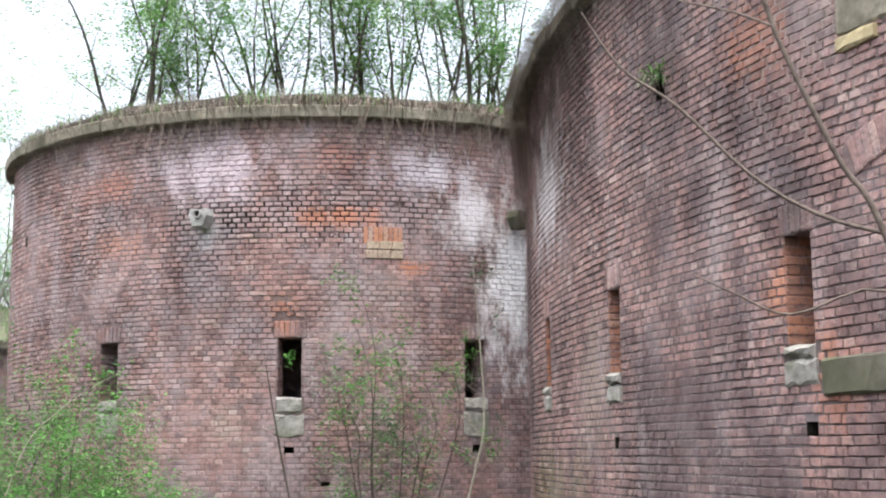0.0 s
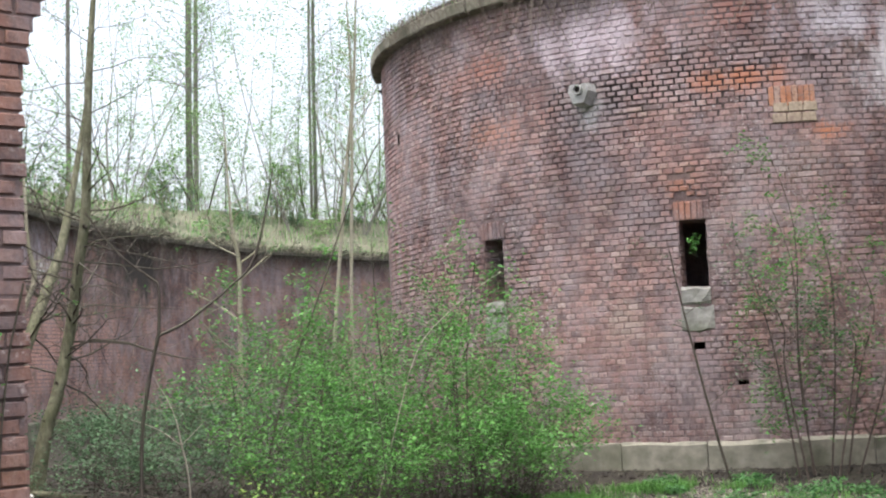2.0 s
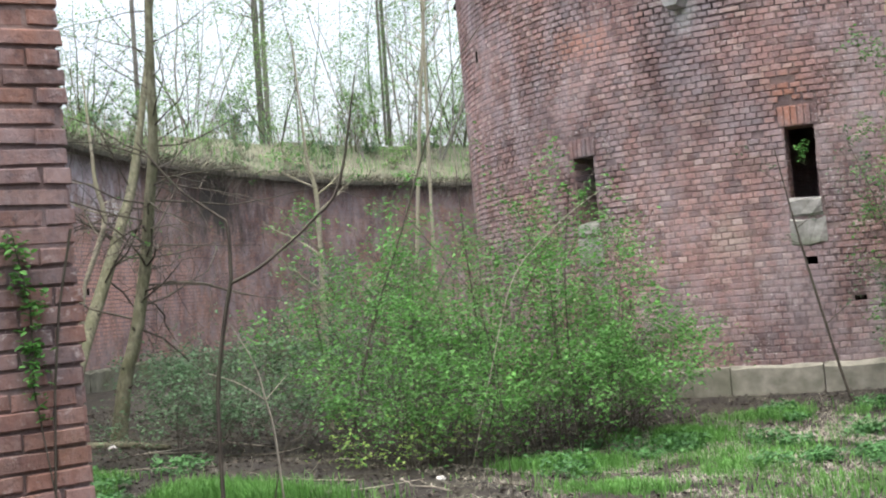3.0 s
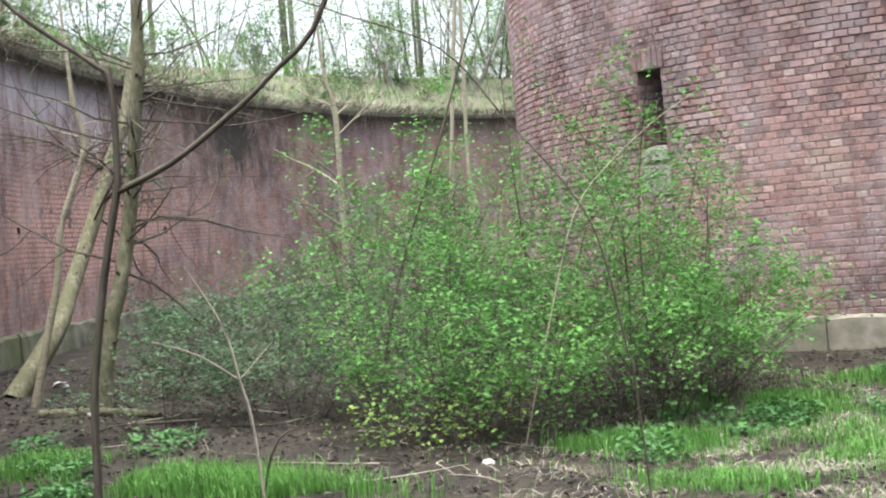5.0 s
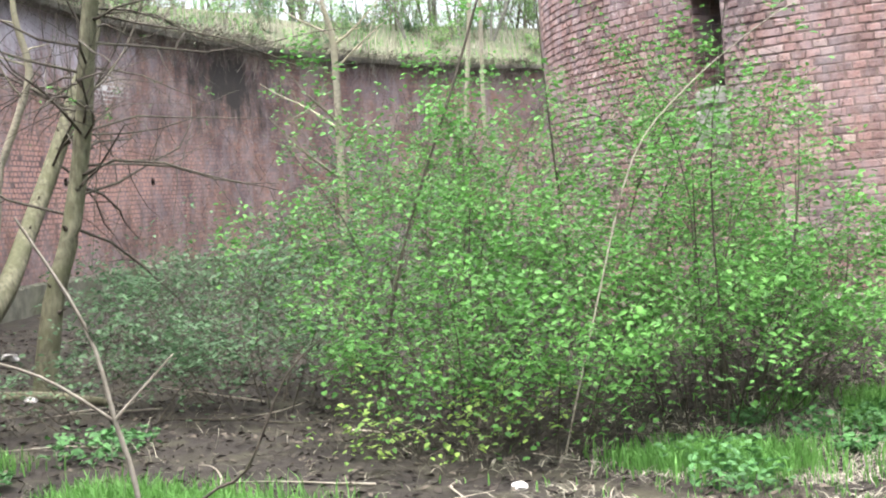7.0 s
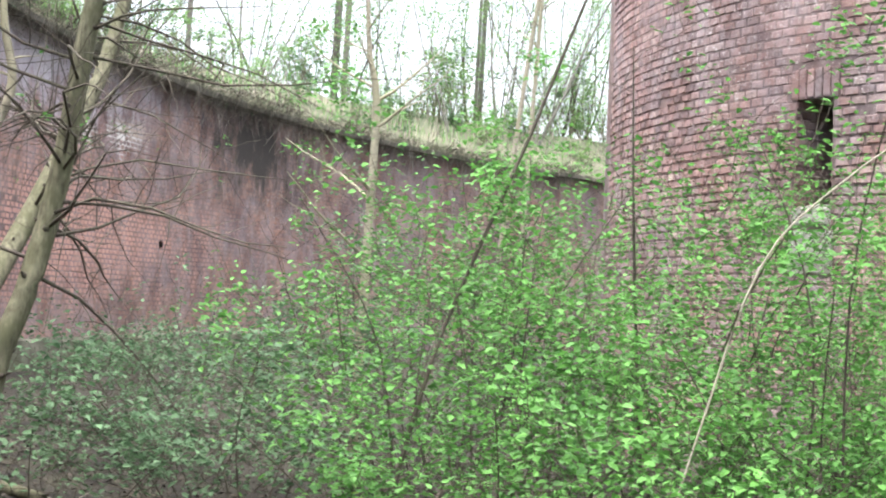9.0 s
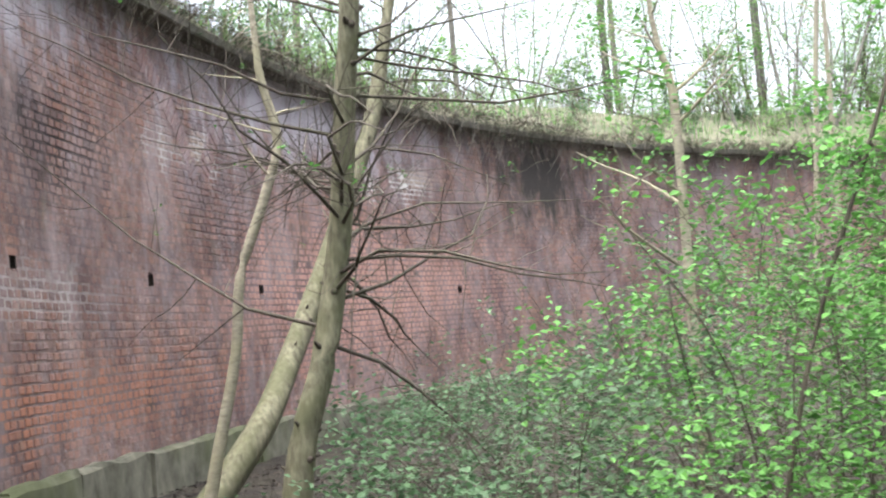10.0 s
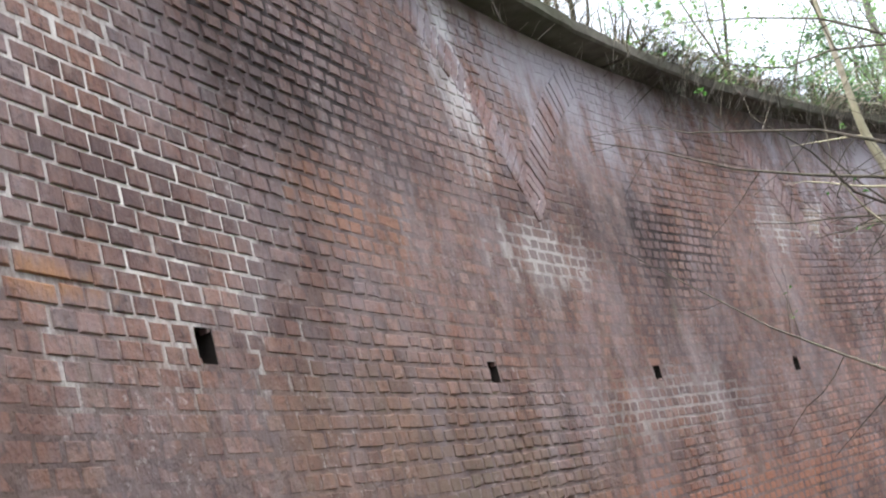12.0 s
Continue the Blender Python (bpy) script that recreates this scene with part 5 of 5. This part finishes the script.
rng_b = random.Random(441)
for k in range(34):
    x, y = rng_b.uniform(-11, -3), rng_b.uniform(12.5, 16.5)
    a, l = rng_b.uniform(0, math.tau), rng_b.uniform(0.3, 1.1)
    pts = []
    for u in (0, 0.35, 0.7, 1.0):
        px, py = x + math.cos(a + u * 0.4) * l * u, y + math.sin(a + u * 0.4) * l * u
        pts.append((px, py, ground_height(px, py) + 0.012 + 0.05 * u * rng_b.random(), 0.009 * (1.15 - u)))
    fallen_branch(pts, "dry fallen twig on the leaf litter" if k % 3 else "dark fallen twig on the leaf litter", dead_wood if k % 3 else bark_dark)
fallen_branch([(-9.9, 15.6, 0.33, 0.05), (-9.3, 15.8, 0.30, 0.045), (-8.7, 15.7, 0.26, 0.03)], "mossy rotten log lying by the tree", bark)


def herb(x, y, size, seed):
    rng = random.Random(seed)
    pts = []
    for _ in range(170):
        a, r = rng.uniform(0, math.tau), size * math.sqrt(rng.random())
        px, py = x + r * math.cos(a), y + r * math.sin(a)
        pts.append(Vector((px, py, ground_height(px, py) + rng.uniform(0.0, 0.6) * size)))
    ob = raw("nettle_clump", *leaf_mesh(rng, pts, 0.05), leaf_herb)
    return tagged(ob, "low clump of broad green nettle leaves", "herb", kind="stuff")


leaf_herb = foliage("herb_leaf", (0.035, 0.10, 0.035), (0.08, 0.21, 0.065), 0.2)
for k in range(34):
    herb(rng_b.uniform(-4.2, 0.5), rng_b.uniform(14.0, 18.6), rng_b.uniform(0.12, 0.3), 450 + k)
for k in range(12):
    herb(rng_b.uniform(-10.5, -7.0), rng_b.uniform(12.5, 15.5), rng_b.uniform(0.12, 0.28), 490 + k)

# ---- bricks of the walls ----
lintels_t = [(h[0] - 0.05, h[1] + 0.05, h[3], h[3] + 0.25) for h in tower_loops]
lintels_s = [(h[0] - 0.05, h[1] + 0.05, h[3], h[3] + 0.25) for h in scarp_loops]
for l in lintels_t:
    soldier_lintel(tower, l[0], l[1], l[2], 0.25, brick_tower, wall_tower, 6)
for l in lintels_s:
    soldier_lintel(scarp, l[0], l[1], l[2], 0.25, brick_scarp, wall_scarp, 6)


def sill(arc, hole, wall, drop=0.56, out=0.02):
    s0, s1, z = hole[0] - 0.02, hole[1] + 0.03, hole[2]
    rng = random.Random(int(hole[0] * 100))
    m = z - drop * rng.uniform(0.3, 0.4)
    raw("stone_sill", *block(arc, s0 + 0.02, s1 - 0.03, m + 0.006, z + 0.012, -0.35, out + 0.012, 0.09, rng, 0.016, 0.035), stone_sill, wall, "weathered pale grey stone sill")
    raw("stone_sill", *block(arc, s0, s1, z - drop, m - 0.006, -0.2, out, 0.09, rng, 0.018, 0.03), stone_sill, wall, "eroded grey stone block under the sill")
    return (s0, s1, z - drop, z)


def jamb_bricks(arc, hole, mat, wall, seed, depth=0.42):
    """Coursed bricks on both side faces of a loophole."""
    rng = random.Random(seed)
    for i in range(int((hole[3] - hole[2]) / COURSE)):
        z = hole[2] + 0.02 + (i + 0.5) * COURSE
        for edge, turn in ((hole[0], -90), (hole[1], 90)):
            d = 0.0
            while d < depth - 0.05:
                w = min(rng.choice((0.13, 0.2, 0.25)), depth - d)
                ob = new("jamb_brick", brick_shapes(mat)[rng.randrange(6)])
                ob.parent = wall
                push = rng.uniform(0.004, 0.018)
                side = edge + (push if turn < 0 else -push)
                ob.matrix_basis = arc.stance(side, z, -d - w / 2) @ Matrix.Rotation(radians(turn), 4, "Z") @ Matrix.Diagonal((w - 0.012, 1, COURSE - 0.014, 1))
                d += w


brick_jamb = masonry("jamb_brick", ((0.2, 0.1, 0.075), (0.3, 0.14, 0.09), (0.38, 0.17, 0.1), (0.43, 0.19, 0.11), (0.4, 0.26, 0.19)), [], soot=0.5, wash=0.2)
for i, h in enumerate(scarp_loops):
    jamb_bricks(scarp, h, brick_jamb, wall_scarp, 340 + i)
for i, h in enumerate(tower_loops):
    jamb_bricks(tower, h, brick_tower, wall_tower, 350 + i)
sills_t = [sill(tower, h, wall_tower) for h in tower_loops]
sills_s = [sill(scarp, h, wall_scarp, 0.3, 0.035) for h in scarp_loops]
lay_bricks(tower, tower.s(-158), tower.s(-52), 0.44, TOWER_TOP, [clear(h) for h in tower_loops + tower_weeps] + lintels_t + sills_t, brick_tower, wall_tower, 301, deep=0.42, bite=1.6, near=(tower.s(-104), tower.s(-92), 2.2, 4.6))
lay_bricks(scarp, 0.0, scarp.s(208), 0.0, TOWER_TOP, [clear(h) for h in scarp_loops + scarp_weeps] + lintels_s + sills_s, brick_scarp, wall_scarp, 302, bite=1.8, deep=0.65, long_ones=0.2, near=(scarp.s(199.6), scarp.s(203), 1.2, 4.6))
lay_bricks(counter, counter.s(-206), counter.s(-131), 0.79, COUNTER_TOP, [clear(h) for h in counter_weeps], brick_counter, wall_counter, 303, worn_up=0.9, proud=(0.0012, 0.0085), bite=1.0, long_ones=0.05, deep=0.1, near=(counter.s(-139.5), counter.s(-135.5), 1.6, 3.6))


def broken_rim(arc, hole, mat, wall, seed):
    """Broken brick ends that stick out into a drain hole."""
    rng = random.Random(seed)
    for s, z in ((hole[0], hole[2]), (hole[1], hole[2]), (hole[0], hole[3]), (hole[1], hole[3])):
        ob = new("broken_brick", brick_shapes(mat)[rng.randrange(6)])
        ob.parent = wall
        ob.matrix_basis = arc.stance(s + rng.uniform(-0.012, 0.012), z + rng.uniform(-0.012, 0.012), -0.003) @ Matrix.Rotation(rng.uniform(-0.5, 0.5), 4, "Y") @ Matrix.Diagonal((rng.uniform(0.03, 0.06), 1.0, rng.uniform(0.015, 0.035), 1))


for i, h in enumerate(counter_weeps):
    broken_rim(counter, h, brick_counter, wall_counter, 320 + i)
